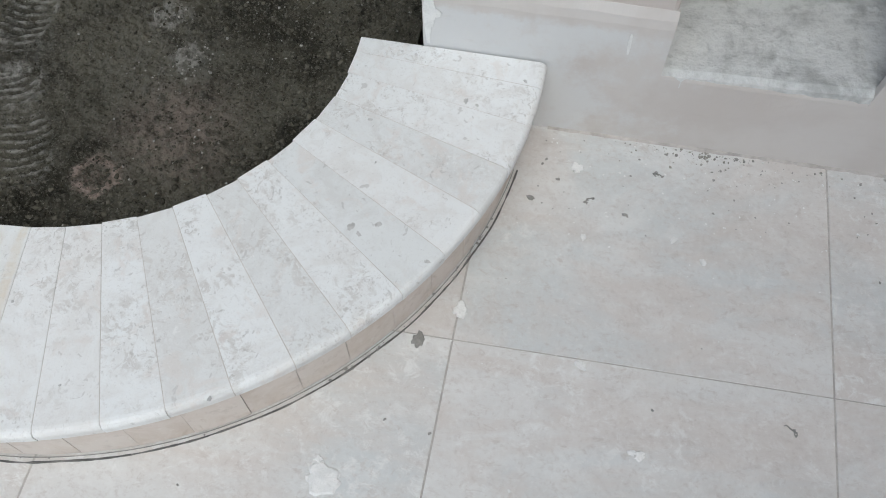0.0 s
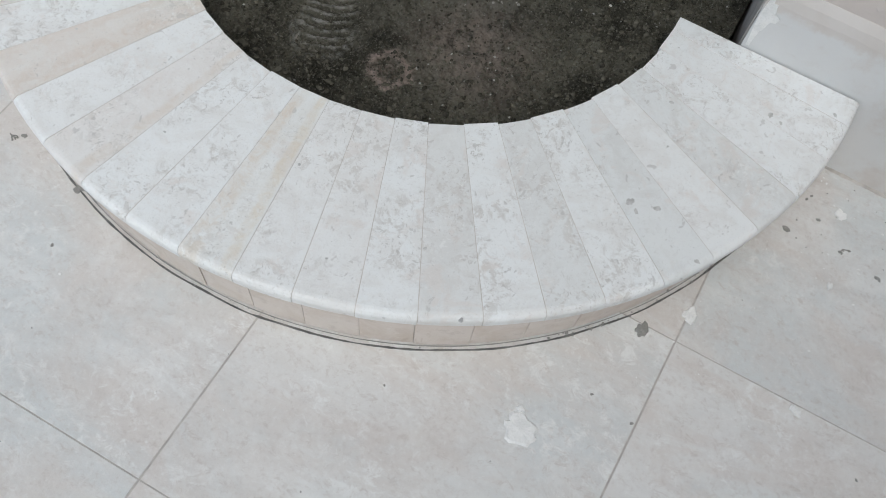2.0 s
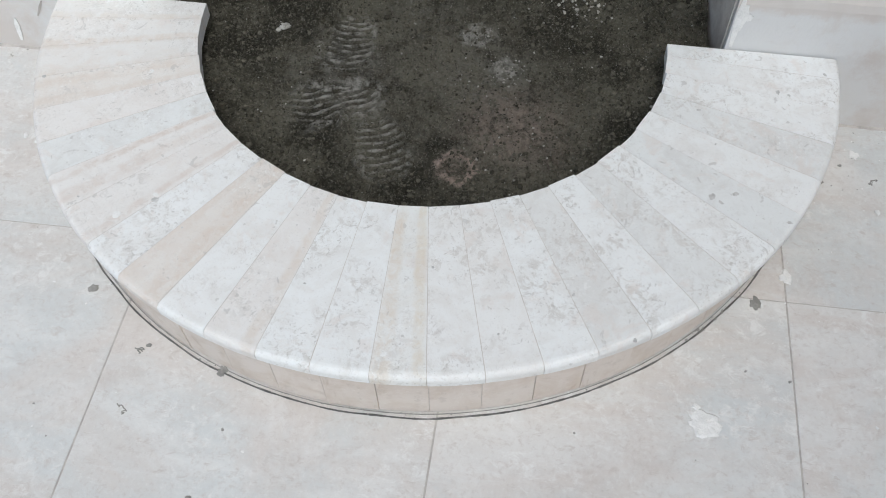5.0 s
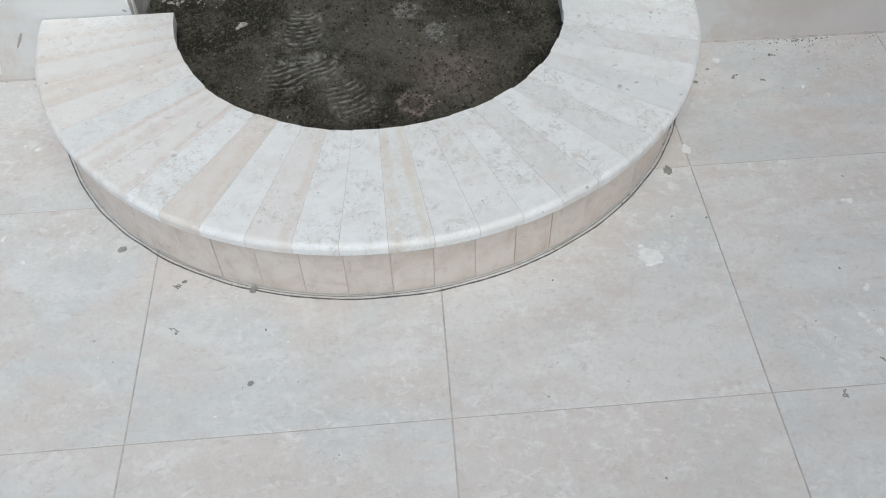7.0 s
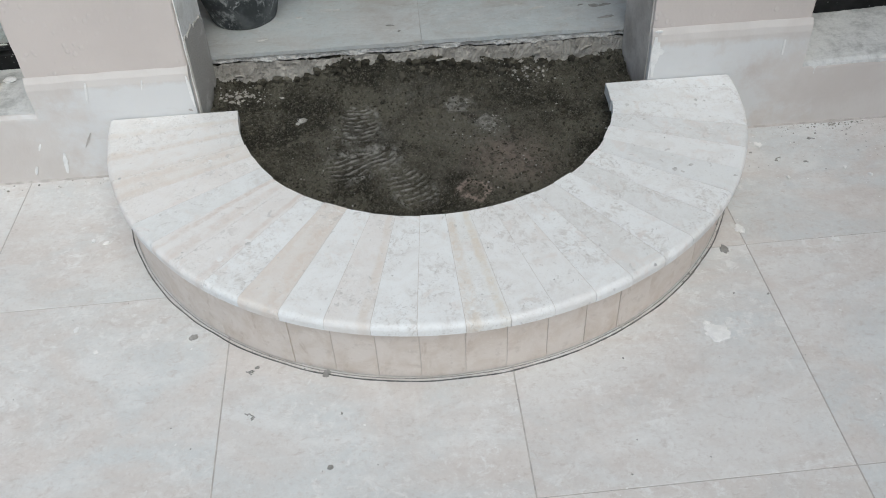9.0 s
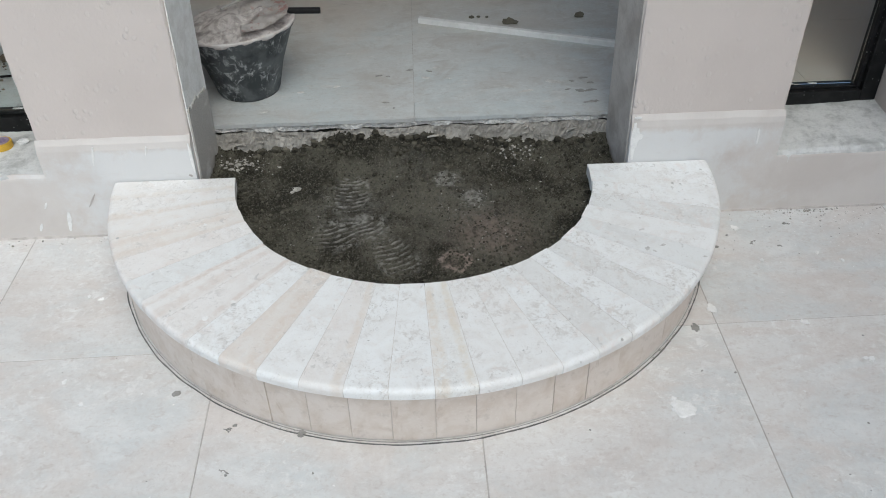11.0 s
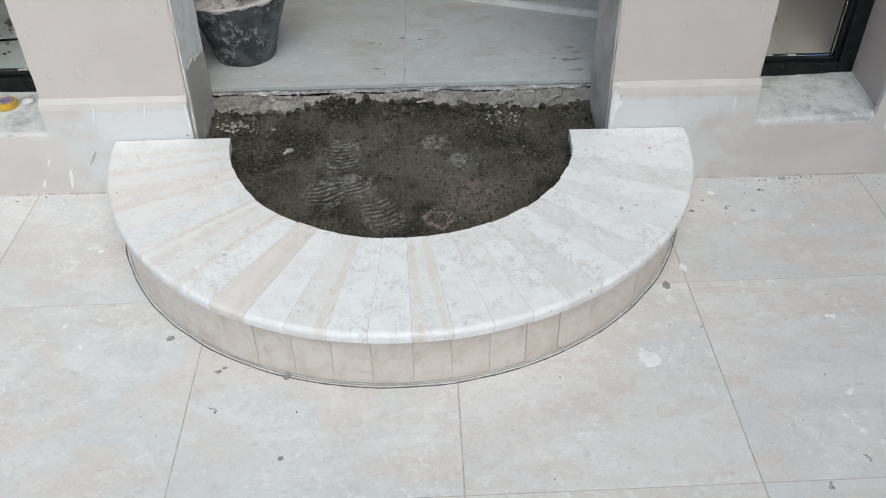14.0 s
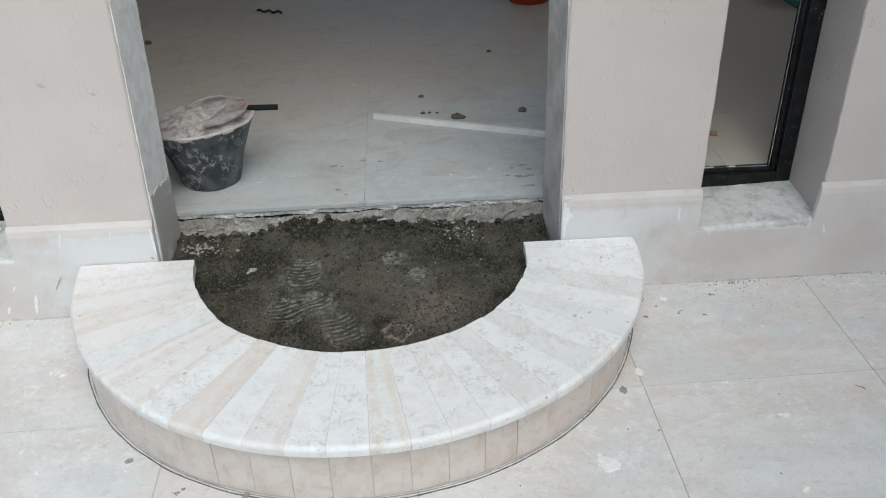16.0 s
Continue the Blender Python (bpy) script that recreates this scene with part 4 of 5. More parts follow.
bed_face("threshold_bed", lambda x: 0.06, lambda x: crack_z(x) - crack_w(x), 0.204, 1.0, 3, CONCRETE, "crumbling granular mortar bed under the floor edge", True)
bed_face("threshold_adhesive", lambda x: crack_z(x) + crack_w(x), lambda x: FLOOR_IN - 0.0125 - 0.006 * max(0.0, noise.noise(Vector((x * 9, 0, 5))) + 0.15), 0.2055, 1.0, 9, ADHESIVE, "pale cracked adhesive layer under the floor tiles")
spots = []
for i in range(700):
    x, z = rnd.uniform(-0.55, 0.56), rnd.uniform(0.14, 0.198)
    spots.append((x, 0.2035 + 0.009 * noise.noise(Vector((x * 5.5, 2, 6))) - 0.10 * max(0, 0.165 - z), z, rnd.uniform(0.0012, 0.0042)))
tagged(pebbles("bed_gravel", spots, CONCRETE, 0.8), "loose gravel grains in the broken mortar bed", "gravel", kind="stuff")
for i in range(4):
    bm = bmesh.new()
    x = (-0.50, 0.06, 0.33, 0.47)[i]
    splat(bm, 0, 0, 0, rnd.uniform(0.008, 0.013), i + 60, 0.006, 1.3, rnd.uniform(-0.3, 0.3))
    ob = tagged(part("mortar_flake", bm, CONCRETE), "flat broken flake of pale mortar at the floor edge", "mortar flake", "flakes at the floor edge")
    ob.matrix_basis = pose(x, 0.190 - rnd.uniform(0, 0.006), 0.168 + rnd.uniform(-0.012, 0.012), rnd.uniform(-50, -25), rnd.uniform(-15, 15), rnd.uniform(-15, 15))

floor_in = group_of("floor_indoor", "dusty grey indoor floor tiles with plaster stains", "floor", "structure", at=(0, 0, 0))
bm = bmesh.new()
box(bm, -1.85, 3.2, 0.30, 5.2, 0.15, FLOOR_IN - 0.0012)
part("tile_joint_bed", bm, DUST_JOINT, floor_in)


def indoor_tile(x0, x1, y0, y1, ragged):
    bm = bmesh.new()
    n = 40 if ragged else 1
    front = []
    for i in range(n + 1):
        x = x0 + (x1 - x0) * i / n
        y = y0
        if ragged:
            y += 0.004 * noise.noise(Vector((x * 9, 0, 0))) + 0.004 * max(0, noise.noise(Vector((x * 45, 3, 0))))
            if x > 0.3:
                y += 0.010 * max(0, noise.noise(Vector((x * 22, 6, 0))))
        front.append((x, y))
    ring = front + [(x1, y1), (x0, y1)]
    low = [bm.verts.new((x, y, FLOOR_IN - 0.011)) for x, y in ring]
    top = [bm.verts.new((x, y, FLOOR_IN)) for x, y in ring]
    bm.faces.new(low[::-1]), bm.faces.new(top)
    for i in range(len(ring)):
        j = (i + 1) % len(ring)
        bm.faces.new((low[i], low[j], top[j], top[i]))
    part("floor_tile", bm, PAVING_IN, floor_in)


g = 0.0006
for i in range(-2, 3):
    for j in range(9):
        x0, x1 = max(-1.849, 0.01 + 1.2 * i), min(3.199, 1.21 + 1.2 * i)
        y0, y1 = (THRESHOLD if j == 0 else 0.20 + 0.6 * j), min(5.199, 0.80 + 0.6 * j)
        if x1 - x0 < 0.05 or y1 - y0 < 0.05:
            continue
        if j == 0:
            if x0 + 0.02 < -0.56 and x1 > -0.56:
                indoor_tile(-0.70, x1 - g, y0, y1 - g, True)
                indoor_tile(x0 + g, -0.7005, 0.285, y1 - g, False)
                continue
            if x0 < 0.5 and x1 > 0.56 and x0 > -0.1:
                indoor_tile(x0 + g, 0.70, y0, y1 - g, True)
                indoor_tile(0.7005, x1 - g, 0.285, y1 - g, False)
                continue
            if x1 < -0.55 or x0 > 0.55:
                y0 = 0.285
        indoor_tile(x0 + g, x1 - g, y0 + g, y1 - g, j == 0 and abs(x0) < 0.5)

# ---- bucket of mortar ----
bucket = group_of("mortar_bucket", "black rubber bucket heaped with pale mortar on the indoor floor", "bucket", at=(-0.497, 0.430, FLOOR_IN))
bm = bmesh.new()
rings = lathe(bm, [(0.086, 0.003), (0.092, 0.0), (0.097, 0.010), (0.118, 0.09), (0.155, 0.195), (0.161, 0.202), (0.164, 0.210), (0.161, 0.214), (0.156, 0.210), (0.146, 0.180)], 44, 0.05, 3)
bm.faces.new(rings[0])
shell = part("shell", bm, BUCKET, bucket, smooth=True)
bm = bmesh.new()
n, m = 40, 14
ringsf = []
for i in range(m + 1):
    r = 0.159 * i / m
    ring = []
    for j in range(n):
        a = 2 * math.pi * j / n
        x, y = r * math.cos(a), r * math.sin(a)
        q = Vector((x * 14, y * 14, 2))
        ring.append(bm.verts.new((x, y, 0.208 + 0.030 * (1 - (i / m) ** 2) + 0.016 * noise.noise(q) + 0.009 * noise.noise(q * 2.6) + 0.005 * noise.noise(q * 6))))
    ringsf.append(ring)
for r0, r1 in zip(ringsf, ringsf[1:]):
    for j in range(n):
        bm.faces.new((r0[j], r0[(j + 1) % n], r1[(j + 1) % n], r1[j]))
bm.faces.new(ringsf[0])
fill = part("mortar_fill", bm, MORTAR_FILL, bucket, "pale drying mortar")
bm = bmesh.new()
prev = None
for i in range(73):
    a = 2 * math.pi * i / 72
    q = Vector((math.cos(a) * 3, math.sin(a) * 3, 4))
    h = 0.004 + 0.010 * max(0.0, 0.5 + noise.noise(q) + 0.5 * noise.noise(q * 3))
    r0 = 0.1655 * (1 + 0.05 * noise.noise(Vector((math.cos(a) * 1.2, math.sin(a) * 1.2, 0.21 * 4 + 3))))
    row = [bm.verts.new((r * math.cos(a), r * math.sin(a), z)) for r, z in ((r0 - 0.003 - h * 0.2, 0.213 - h), (r0 + 0.001, 0.212), (r0 - 0.002, 0.2165), (r0 - 0.010, 0.215), (r0 - 0.022, 0.208))]
    if prev:
        for j in range(4):
            bm.faces.new((prev[j], prev[j + 1], row[j + 1], row[j]))
    prev = row
part("rim_crust", bm, PINK_PLASTER, shell, "pale dried plaster crust on the rim", smooth=True)
bm = bmesh.new()
tube(bm, [(-0.05 + 0.192 * t, 0.03 + 0.06 * math.sin(t * 3.0), 0.246 + 0.020 * math.sin(t * 3.14) - 0.028 * t) for t in [i / 16 for i in range(17)]], 0.0045)
part("wire_handle", bm, WIRE, bucket, "mortar-coated wire handle")
# crumpled bag lining folded over the mortar
bm = bmesh.new()
grid = []
for i in range(31):
    a = radians(-75 + 165 * i / 30)
    row = []
    for j in range(17):
        t = j / 16
        r = 0.035 + 0.116 * t + 0.006 * noise.noise(Vector((i * 0.4, 5, 0))) * t
        x, y = r * math.cos(a), r * math.sin(a)
        fold = abs(noise.noise(Vector((x * 13, y * 21, 4)))) + 0.5 * abs(noise.noise(Vector((x * 33, y * 40, 9))))
        z = 0.234 + 0.012 * math.sin(t * 2.6) - 0.026 * fold * (1 - 0.5 * t)
        row.append(bm.verts.new((x, y, z)))
    grid.append(row)
for r0, r1 in zip(grid, grid[1:]):
    for j in range(16):
        bm.faces.new((r0[j], r0[j + 1], r1[j + 1], r1[j]))
bmesh.ops.solidify(bm, geom=bm.faces[:], thickness=0.0015)
part("bag_lining", bm, LINER, bucket, "crumpled pale pinkish bag lining stained with red", smooth=True)
grit = [(r * math.cos(a), r * math.sin(a), 0.226 - 0.9 * r * r + rnd.uniform(-0.003, 0.006), rnd.uniform(0.002, 0.0065)) for r, a in ((rnd.uniform(0.02, 0.145), radians(rnd.uniform(95, 290))) for _ in range(260))]
ob = pebbles("mortar_grit", grit, MORTAR_FILL, 0.8)
ob.parent = bucket
tagged(ob, "grey crumbly mortar grains", kind="stuff")
# the soft bucket stands bent, its east side higher
for ob in bucket.children_recursive:
    for v in ob.data.vertices:
        v.co.z += 0.05 * v.co.x * max(0.0, v.co.z) / 0.21
trowel = group_of("trowel", "black trowel handle sticking out over the bucket rim", "trowel", at=(-0.388, 0.462, FLOOR_IN + 0.219))
bm = bmesh.new()
tube(bm, [(-0.03, 0.0, 0.012), (0.005, 0, 0.0125), (0.012, 0, 0.0125), (0.06, 0, 0.0115), (0.125, 0, 0.010), (0.131, 0, 0.010)], 0.0095, 10)
part("handle", bm, HANDLE, trowel)
bm = bmesh.new()
tube(bm, [(-0.09, 0.0, 0.002), (-0.03, 0, 0.012)], 0.004, 8)
part("tang", bm, WIRE, trowel)

# ---- plastic profile on the indoor floor, crumbs, rubble ----
bm = bmesh.new()
d = Vector((0.648, -0.262, 0)).normalized()
s = Vector((0.262, 0.648, 0)).normalized() * 0.0105
o = Vector((0.036, 0.908, FLOOR_IN))
shape = [(-1, 0.0), (1, 0.0), (1, 0.017), (0.8, 0.019), (-0.8, 0.019), (-1, 0.017)]
loops = [[bm.verts.new(o + d * t + s * u + Vector((0, 0, z))) for u, z in shape] for t in (0.0, 0.80)]
for j in range(6):
    bm.faces.new((loops[0][j], loops[0][(j + 1) % 6], loops[1][(j + 1) % 6], loops[1][j]))
bm.faces.new(loops[0]), bm.faces.new(loops[1])
tagged(part("plastic_profile", bm, BATTEN), "long white plastic edge profile lying on the floor", "profile")

for i, (x, y, r) in enumerate(((0.351, 0.872, 0.022), (0.372, 0.868, 0.014), (0.611, 0.91, 0.017), (0.225, 1.115, 0.012), (0.225, 0.93, 0.010), (0.250, 0.935, 0.007), (-1.10, 2.05, 0.02), (0.567, 1.68, 0.012), (0.28, 0.93, 0.006))):
    bm = bmesh.new()
    rock(bm, (x, y, FLOOR_IN + r * 0.3), r, i + 90, 0.55)
    tagged(part("mortar_lump", bm, CLOD), "dark crumb of dried mortar on the indoor floor", "mortar lump", "lumps on the indoor floor")
for i, (x, y, r, mat) in enumerate(((-0.336, 0.389, 0.012, ADHESIVE), (-0.228, 0.419, 0.013, ADHESIVE), (0.45, 0.396, 0.022, ADHESIVE), (0.30, 0.38, 0.018, ADHESIVE), (-0.43, 0.27, 0.014, ADHESIVE), (-0.2, 0.66, 0.012, ADHESIVE),
                                    (0.515, 0.335, 0.020, DARK_MORTAR), (0.545, 0.335, 0.018, DARK_MORTAR), (0.535, 0.262, 0.020, DARK_MORTAR), (0.500, 0.40, 0.010, DARK_MORTAR), (0.535, 0.42, 0.014, DARK_MORTAR), (0.478, 0.345, 0.009, DARK_MORTAR), (0.555, 0.385, 0.012, DARK_MORTAR), (-0.075, 0.302, 0.011, DARK_MORTAR), (-0.10, 0.485, 0.010, DARK_MORTAR), (-0.07, 0.478, 0.008, DARK_MORTAR), (0.445, 0.40, 0.026, ADHESIVE), (0.35, 0.345, 0.022, ADHESIVE), (0.0, 0.52, 0.012, DARK_MORTAR), (0.06, 0.505, 0.010, DARK_MORTAR), (0.085, 0.53, 0.014, ADHESIVE), (0.48, 1.65, 0.018, ADHESIVE), (-0.05, 1.30, 0.014, ADHESIVE), (0.567, 1.68, 0.020, ADHESIVE), (-0.35, 1.05, 0.014, ADHESIVE), (0.05, 0.46, 0.016, ADHESIVE), (0.12, 0.45, 0.009, ADHESIVE), (-0.05, 0.265, 0.006, CEMENT))):
    bm = bmesh.new()
    splat(bm, x, y, FLOOR_IN + 0.0002, r * 0.62, i + 31, 0.002, 1.3 + 0.35 * (i % 3), 0.35 * math.sin(i * 1.9))
    tagged(part("plaster_splash", bm, mat), "dried plaster splash on the indoor floor", "plaster splash", "splashes on the indoor floor")
rnd = random.Random(77)
for i, (x, y, r) in enumerate(((-1.67, 1.318, 0.045), (-1.618, 1.281, 0.02), (-1.642, 1.127, 0.035), (-1.508, 1.088, 0.05), (-1.53, 1.211, 0.035), (-1.661, 1.012, 0.05), (-1.70, 0.955, 0.045), (-1.343, 0.706, 0.04), (-1.29, 0.70, 0.035),
                               (-1.411, 0.508, 0.035), (-1.376, 0.536, 0.03), (-1.46, 0.53, 0.03), (-1.60, 0.86, 0.03), (-1.56, 1.03, 0.03), (-1.44, 1.12, 0.03), (-1.47, 0.98, 0.02), (-1.58, 0.75, 0.022), (-1.70, 1.1, 0.03))):
    bm = bmesh.new()
    rock(bm, (x, y, FLOOR_IN + r * 0.2), r * 0.64, i + 110, 0.5)
    tagged(part("rubble_stone", bm, BROWN_RUBBLE), "brown lump of building rubble on the indoor floor", "rubble", "rubble behind the window")
bm = bmesh.new()
for i in range(220):
    x, y = rnd.uniform(-1.78, -1.2), rnd.uniform(0.45, 1.5)
    if i % 2:
        x, y = rnd.gauss(-1.62, 0.09), rnd.gauss(1.05, 0.17)
    rock(bm, (x, y, FLOOR_IN + 0.002), 0.002 + 0.009 * rnd.random() ** 2, i, 0.5, 1)
tagged(part("rubble_crumbs", bm, BROWN_RUBBLE), "small rubble crumbs and dirt behind the window", "rubble", kind="stuff")
bm = bmesh.new()
tube(bm, [(-1.37, 0.545, FLOOR_IN + 0.006), (-1.33, 0.56, FLOOR_IN + 0.008), (-1.27, 0.575, FLOOR_IN + 0.005)], 0.004)
tagged(part("wire_offcut", bm, HANDLE), "short dark wire offcut lying in the rubble", "wire")
bm = bmesh.new()
tube(bm, [(-0.63 + 0.0095 * i, 2.60 + 0.022 * math.sin(i * 1.1) - 0.004 * i, FLOOR_IN + 0.006) for i in range(16)], 0.006, 6)
tagged(part("wire_offcut", bm, HANDLE), "crooked dark wire offcut on the indoor floor", "wire")
bm = bmesh.new()
tube(bm, [(1.20, 0.60, FLOOR_IN + 0.008), (1.23, 0.60, FLOOR_IN + 0.008), (1.262, 0.585, FLOOR_IN + 0.008)], 0.008, 8)
tagged(part("wooden_stick", bm, ORANGE_WOOD), "reddish wooden stick on the indoor floor", "stick")
tub = group_of("red_tub", "red plastic tub standing on the indoor floor", "tub", at=(0.90, 2.60, FLOOR_IN))
bm = bmesh.new()
rings = lathe(bm, [(0.10, 0.0), (0.112, 0.005), (0.15, 0.24), (0.158, 0.245), (0.150, 0.240), (0.105, 0.01)], 36)
bm.faces.new(rings[0]), bm.faces.new(rings[-1])
part("shell", bm, RED, tub, smooth=True)
crate = group_of("teal_crate", "teal plastic crate standing on the indoor floor", "crate", at=(2.40, 2.34, FLOOR_IN))
bm = bmesh.new()
box(bm, -0.13, 0.15, -0.2, 0.2, 0.0, 0.28)
part("body", bm, TEAL, crate, bevel=0.012)

# ---- tape roll and chip on the sill ----
tape = group_of("tape_roll", "yellow tape roll with purple core on the sill", "tape roll", at=(-1.163, 0.166, 0.2035))
bm = bmesh.new()
rings = lathe(bm, [(0.018, 0.0), (0.0275, 0.0), (0.0285, 0.001), (0.0285, 0.019), (0.0275, 0.020), (0.018, 0.020)], 36)
for j in range(36):
    bm.faces.new((rings[-1][j], rings[-1][(j + 1) % 36], rings[0][(j + 1) % 36], rings[0][j]))
part("tape", bm, YELLOW, tape)
bm = bmesh.new()
rings = lathe(bm, [(0.0150, 0.001), (0.0178, 0.001), (0.0178, 0.0205), (0.0230, 0.0206), (0.0230, 0.0212), (0.0150, 0.0212)], 36)
for j in range(36):
    bm.faces.new((rings[-1][j], rings[-1][(j + 1) % 36], rings[0][(j + 1) % 36], rings[0][j]))
part("core", bm, PURPLE, tape, "purple printed cardboard core")
bm = bmesh.new()
rock(bm, (-1.114, 0.190, 0.208), 0.018, 201, 0.4)
tagged(part("plaster_chip", bm, SPLASH), "white plaster chip lying on the window sill", "plaster chip")

# ---- marks on walls and plinth ----
def wall_mark(pts, y, w, mat, label, seed):
    bm = bmesh.new()
    n = 9
    (xa, za), (xb, zb) = pts
    d = Vector((xb - xa, zb - za)).normalized()
    s = Vector((-d.y, d.x))
    lo, hi = [], []
    for i in range(n):
        t = i / (n - 1)
        k2 = w * (0.35 + 0.65 * math.sin(math.pi * min(0.97, t + 0.03))) * (1 + 0.5 * noise.noise(Vector((t * 5, seed, 0))))
        c0 = Vector((xa + (xb - xa) * t, za + (zb - za) * t))
        lo.append(c0 - s * k2), hi.append(c0 + s * k2)
    ring = lo + hi[::-1]
    f0 = [bm.verts.new((p.x, y, p.y)) for p in ring]
    f1 = [bm.verts.new((p.x, y - 0.0016, p.y)) for p in ring]
    bm.faces.new(f1)
    for i in range(len(ring)):
        bm.faces.new((f0[i], f0[(i + 1) % len(ring)], f1[(i + 1) % len(ring)], f1[i]))
    tagged(part("wall_mark", bm, mat), label, "wall mark", "marks on the wall")


for i, (a, b, w) in enumerate((((0.598, 0.30), (0.600, 0.185), 0.007), ((0.606, 0.285), (0.604, 0.225), 0.009), ((0.612, 0.265), (0.618, 0.250), 0.008), ((0.594, 0.315), (0.612, 0.316), 0.004), ((-0.588, 0.29), (-0.586, 0.20), 0.004))):
    wall_mark((a, b), -0.0006 - 0.0005 * i, w, SPLASH, "ragged white primer edge at the doorway corner", i + 40)
white = "white paint streak on the plinth"
for i, (a, b, w, mat, lab) in enumerate((((-0.838, 0.288), (-0.850, 0.232), 0.003, SPLASH, white), ((-0.699, 0.285), (-0.706, 0.258), 0.002, SPLASH, white), ((-0.960, 0.086), (-0.972, 0.022), 0.006, SPLASH, white),
                                        ((-1.045, 0.05), (-1.055, 0.025), 0.004, SPLASH, white), ((-1.208, 0.035), (-1.212, 0.015), 0.003, SPLASH, white), ((0.937, 0.268), (0.939, 0.222), 0.003, SPLASH, white),
                                        ((1.386, 0.182), (1.394, 0.15), 0.003, SPLASH, white), ((-0.872, 0.142), (-0.898, 0.100), 0.0025, PALE_STAIN, "grey scuff on the plinth"), ((-1.01, 0.12), (-1.02, 0.10), 0.003, SPLASH, white))):
    wall_mark((a, b), -0.0006, w, mat, lab, i)
for x, z, r in ((-0.781, 0.713, 0.010), (-0.655, 0.684, 0.006), (-0.60, 0.19, 0.005)):
    wall_mark(((x - r, z + r * 0.4), (x + r, z - r * 0.5)), FACE - 0.0012 if z > 0.3 else -0.0006, r * 0.5, PALE_STAIN, "small grey knock in the wall paint", x)

# ---- splashes and grit on the terrace ----
for i, (x, y, r, mat) in enumerate(((0.574, -0.728, 0.031, SPLASH), (0.731, -0.411, 0.017, SPLASH), (0.561, -0.70, 0.006, SPLASH), (-0.547, -0.62, 0.014, DARK_MORTAR), (-0.254, -0.750, 0.014, DARK_MORTAR), (-0.24, -0.976, 0.008, DARK_MORTAR),
                                    (0.672, -0.477, 0.018, DARK_MORTAR), (-1.478, -0.241, 0.015, DARK_MORTAR), (0.988, -0.843, 0.009, SPLASH), (0.952, -0.91, 0.007, SPLASH), (0.957, -0.925, 0.005, SPLASH), (0.971, -0.952, 0.009, SPLASH), (1.0, -0.978, 0.006, SPLASH),
                                    (-0.813, -0.568, 0.006, SPLASH), (-0.754, -0.64, 0.005, SPLASH), (-0.812, -0.281, 0.007, SPLASH), (-0.846, -0.269, 0.006, SPLASH), (1.032, -0.603, 0.006, SPLASH), (0.921, -0.232, 0.006, SPLASH), (0.942, -0.475, 0.008, SPLASH),
                                    (1.078, -0.21, 0.006, SPLASH), (1.131, -0.246, 0.006, SPLASH), (0.863, -0.117, 0.005, DARK_MORTAR), (0.895, -0.085, 0.011, SPLASH), (0.819, -0.166, 0.010, DARK_MORTAR), (1.044, -0.606, 0.008, SPLASH), (0.361, -0.776, 0.003, DARK_MORTAR),
                                    (0.72, -0.63, 0.004, DARK_MORTAR), (-0.22, -0.855, 0.004, DARK_MORTAR), (-0.40, -0.72, 0.007, DARK_MORTAR), (0.935, -0.472, 0.006, SPLASH), (-1.565, -0.09, 0.050, PALE_STAIN), (-1.59, -0.15, 0.030, PALE_STAIN), (-1.545, -0.035, 0.030, PALE_STAIN), (-1.47, -0.06, 0.03, PALE_STAIN), (1.01, -1.039, 0.006, SPLASH))):
    bm = bmesh.new()
    splat(bm, x, y, 0.0003, r * (1.0 if mat is SPLASH and r < 0.012 else 0.84 if mat is SPLASH else 0.66), i + 3, 0.0028 if mat is SPLASH else 0.0018, 1.15, i * 1.3)
    tagged(part("plaster_splash", bm, mat), "dried white plaster drop on the terrace tile" if mat is SPLASH else "dark dried mortar stain on the terrace tile", "plaster splash", "splashes on the terrace")
for i, (x, y, r) in enumerate(((1.041, -0.075, 0.017), (0.997, -0.176, 0.011), (-0.424, -0.727, 0.012), (-0.416, -0.835, 0.012), (0.953, -1.027, 0.01), (0.86, -1.083, 0.011), (0.99, -1.03, 0.008), (0.92, -0.16, 0.012), (1.265, -0.52, 0.016))):
    bm = bmesh.new()
    pts = []
    for j in range(16):
        a = 5.5 * noise.noise(Vector((j * 0.21, i * 3.7, 0)))
        x, y = x + 0.16 * r * math.cos(a + i * 1.9) * 1.4, y + 0.16 * r * math.sin(a + i * 1.9)
        pts.append((x, y, 0.0008))
    tube(bm, pts, 0.0011, 5)
    for j in (2, 6, 9, 13):
        splat(bm, pts[j][0] + 0.002, pts[j][1] - 0.002, 0.0003, 0.0016, j + i, 0.0012, 1.3, j)
    tagged(part("mortar_thread", bm, DARK_MORTAR), "thin dark curl of dried mortar on the terrace", "mortar curl", "curls on the terrace")
rnd = random.Random(21)
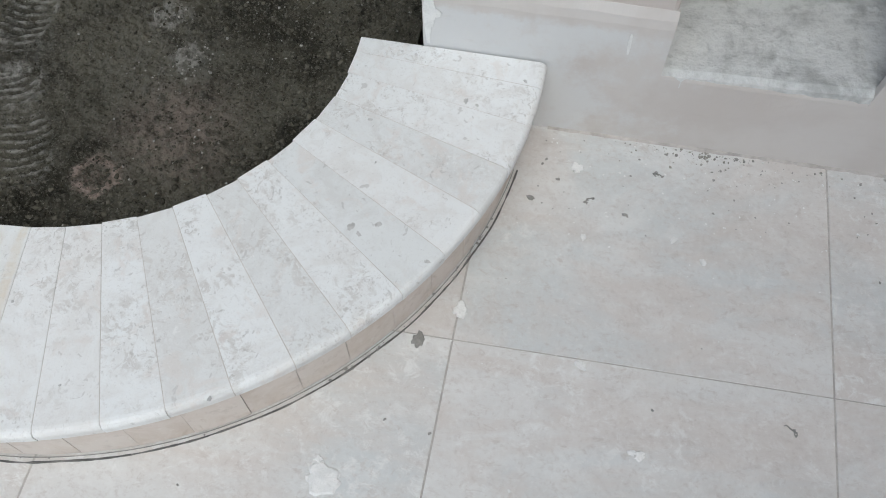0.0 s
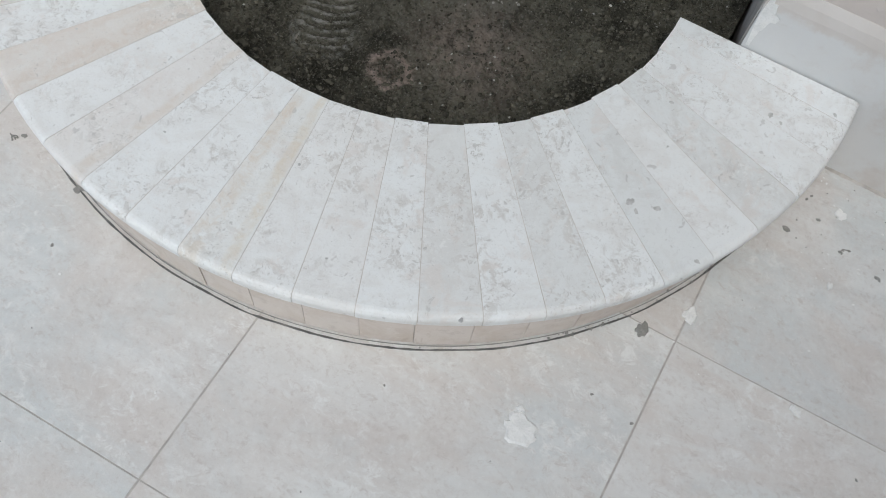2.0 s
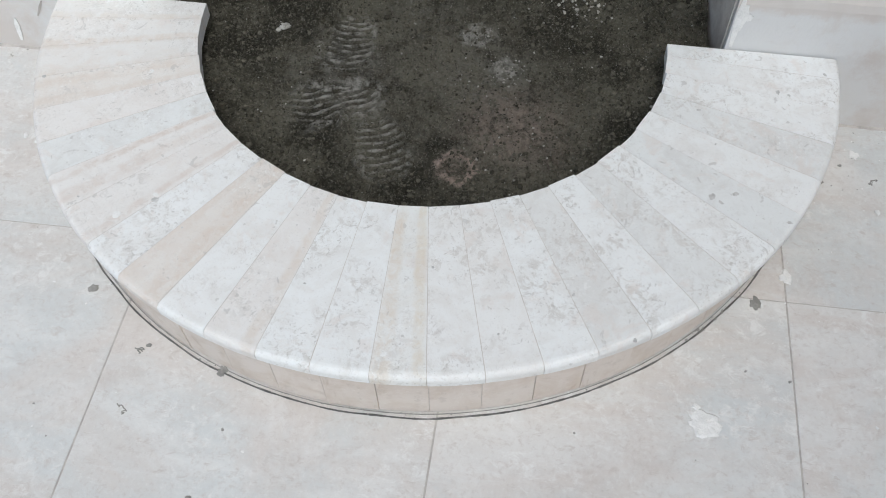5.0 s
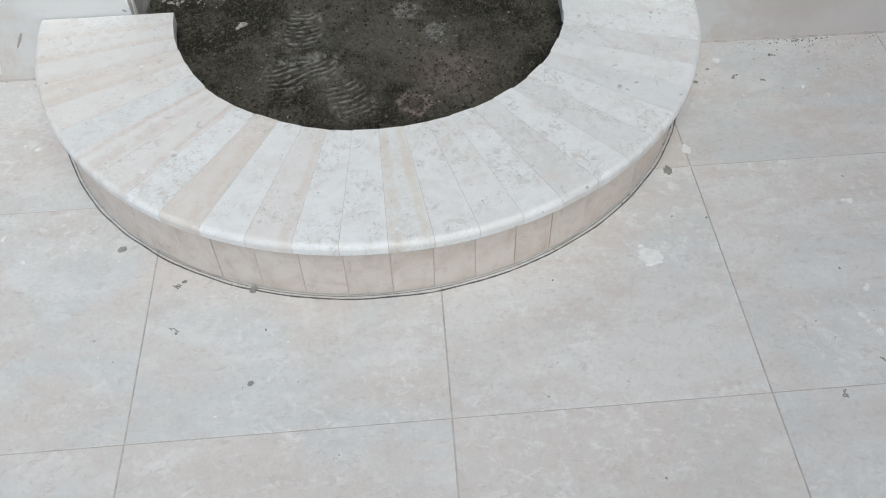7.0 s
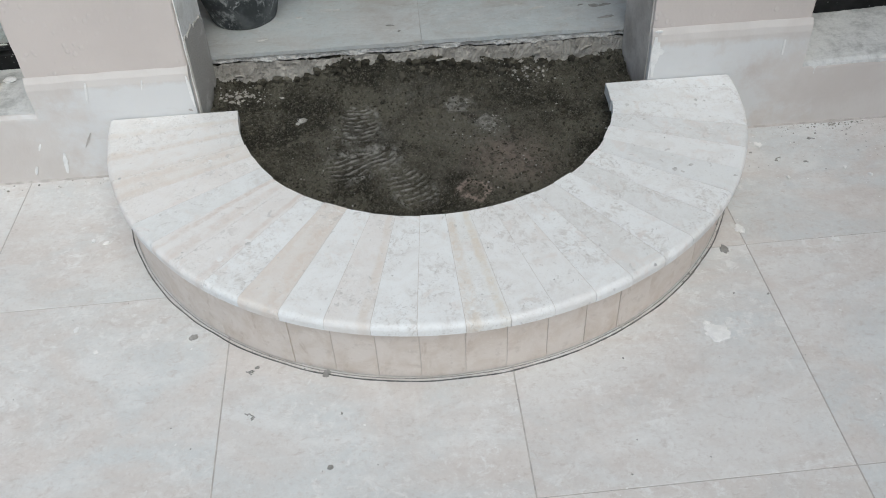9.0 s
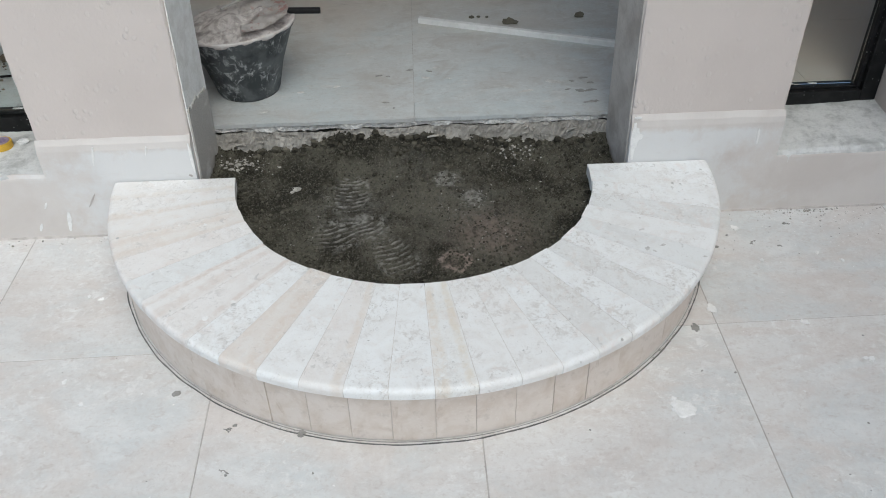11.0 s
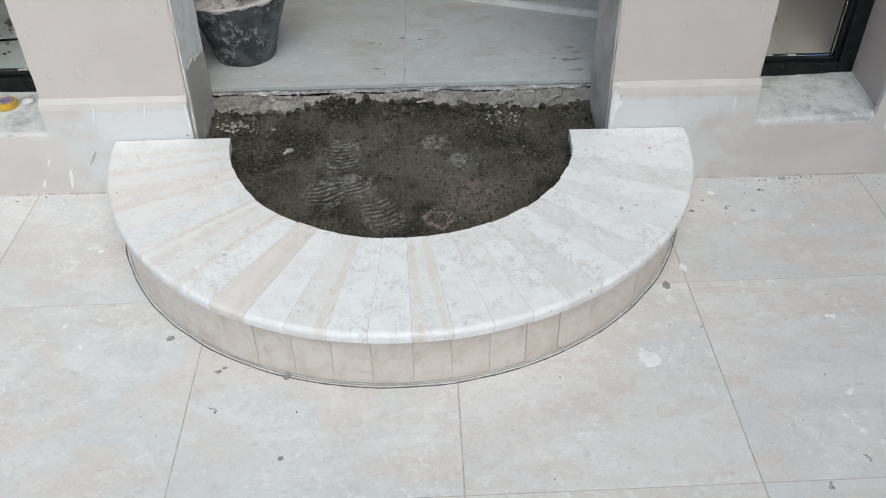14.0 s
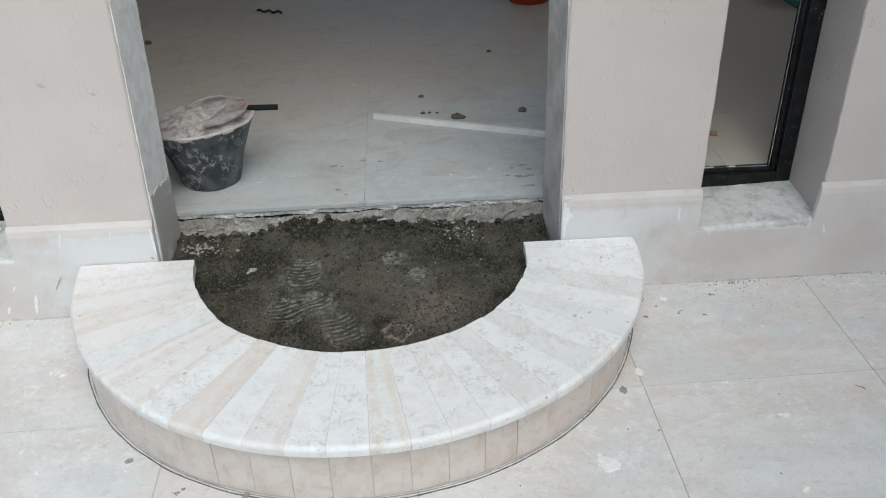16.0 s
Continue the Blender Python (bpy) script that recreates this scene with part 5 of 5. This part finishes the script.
for name, mat, count, label in (("paint_specks", SPLASH, 280, "tiny white paint specks over the terrace tiles"), ("dark_grit", DARK_MORTAR, 170, "tiny dark grit over the terrace tiles")):
    bm = bmesh.new()
    i = 0
    while i < count:
        x, y = rnd.uniform(-1.9, 1.9), rnd.uniform(-1.7, -0.01)
        if rnd.random() < 0.35:
            x, y = rnd.uniform(0.82, 1.7), -abs(rnd.gauss(0, 0.12)) - 0.01
        if x * x + y * y < 0.68:
            continue
        splat(bm, x, y, 0.0003, rnd.uniform(0.0008, 0.0012) + 0.0016 * rnd.random() ** 3, i, 0.001, 1.2, i)
        i += 1
    tagged(part(name, bm, mat), label, "specks", kind="stuff")
# dirt swept against the wall foot
for name, mat, count, seed in (("wall_foot_dirt", DARK_MORTAR, 120, 5), ("wall_foot_crumbs", LIME, 110, 6)):
    gen = random.Random(seed)
    spots = []
    for i in range(count):
        x = gen.gauss(1.13, 0.06) if i % 3 == 0 else gen.choice((gen.uniform(0.95, 1.75), gen.uniform(0.95, 1.75), gen.uniform(-1.3, -0.84)))
        d = 0.008 + abs(gen.gauss(0, 0.022 if i % 3 else 0.012))
        spots.append((x, -d, 0.0012, 0.0008 + 0.0032 * gen.random() ** 3.5))
    tagged(pebbles(name, spots, mat, 0.6), "loose mortar dirt and crumbs along the wall foot", "crumbs", kind="stuff")
# mortar crumbs in the corner beside the step
bm = bmesh.new()
for i in range(70):
    a = radians(rnd.uniform(-48, -16)) if i < 40 else radians(rnd.uniform(-150, -60))
    r = R_RISER + rnd.uniform(0.001, 0.012)
    rock(bm, (r * math.cos(a), r * math.sin(a), 0.002), rnd.uniform(0.001, 0.0034) if i < 40 else rnd.uniform(0.001, 0.002), i, 0.6, 1)
tagged(part("mortar_crumbs", bm, DARK_MORTAR), "mortar crumbs along the foot of the step", "crumbs", kind="stuff")

# ---- terrace paving ----
terrace = group_of("pavement", "pale beige and grey stone-look porcelain terrace tiles", "pavement", "structure")
bm = bmesh.new()
box(bm, -5.0, 5.0, -6.4, 0.19, -0.034, -0.0009)
part("tile_joint_bed", bm, GROUT, terrace)
pitch, gx, gy, e = 0.6, 0.0016, 0.0010, 0.0005
# joint lines as laid: x of each column and how far it runs out of square
COLUMN = {-3: (-1.067, -0.016), -2: (-0.470, -0.028), -1: (0.130, -0.006), 0: (0.727, 0.008), 1: (1.342, 0.018)}


def corner(i, j):
    x, out = COLUMN.get(i) or ((1.342 + pitch * (i - 1), 0.018) if i > 1 else (-1.067 + pitch * (i + 3), -0.016))
    y = -0.467 + pitch * j + 0.016 * (x - 0.727)
    return Vector((x + out * (max(y, -1.4) + 0.55), y, 0.0))


for i in range(-9, 7):
    for j in range(-9, 1):
        sw, se, ne, nw = corner(i, j), corner(i + 1, j), corner(i + 1, j + 1), corner(i, j + 1)
        bm = bmesh.new()
        rings = []
        for z, more in ((-0.011, 0.0), (-e, 0.0), (0.0, e)):
            u, v = (gx + more) / pitch, (gy + more) / pitch
            rings.append([bm.verts.new(sw.lerp(se, a).lerp(nw.lerp(ne, a), b) + Vector((0, 0, z))) for a, b in ((u, v), (1 - u, v), (1 - u, 1 - v), (u, 1 - v))])
        bm.faces.new(rings[2])
        for a, b in zip(rings, rings[1:]):
            for q in range(4):
                bm.faces.new((a[q], a[(q + 1) % 4], b[(q + 1) % 4], b[q]))
        part("paving_tile", bm, PAVING, terrace)
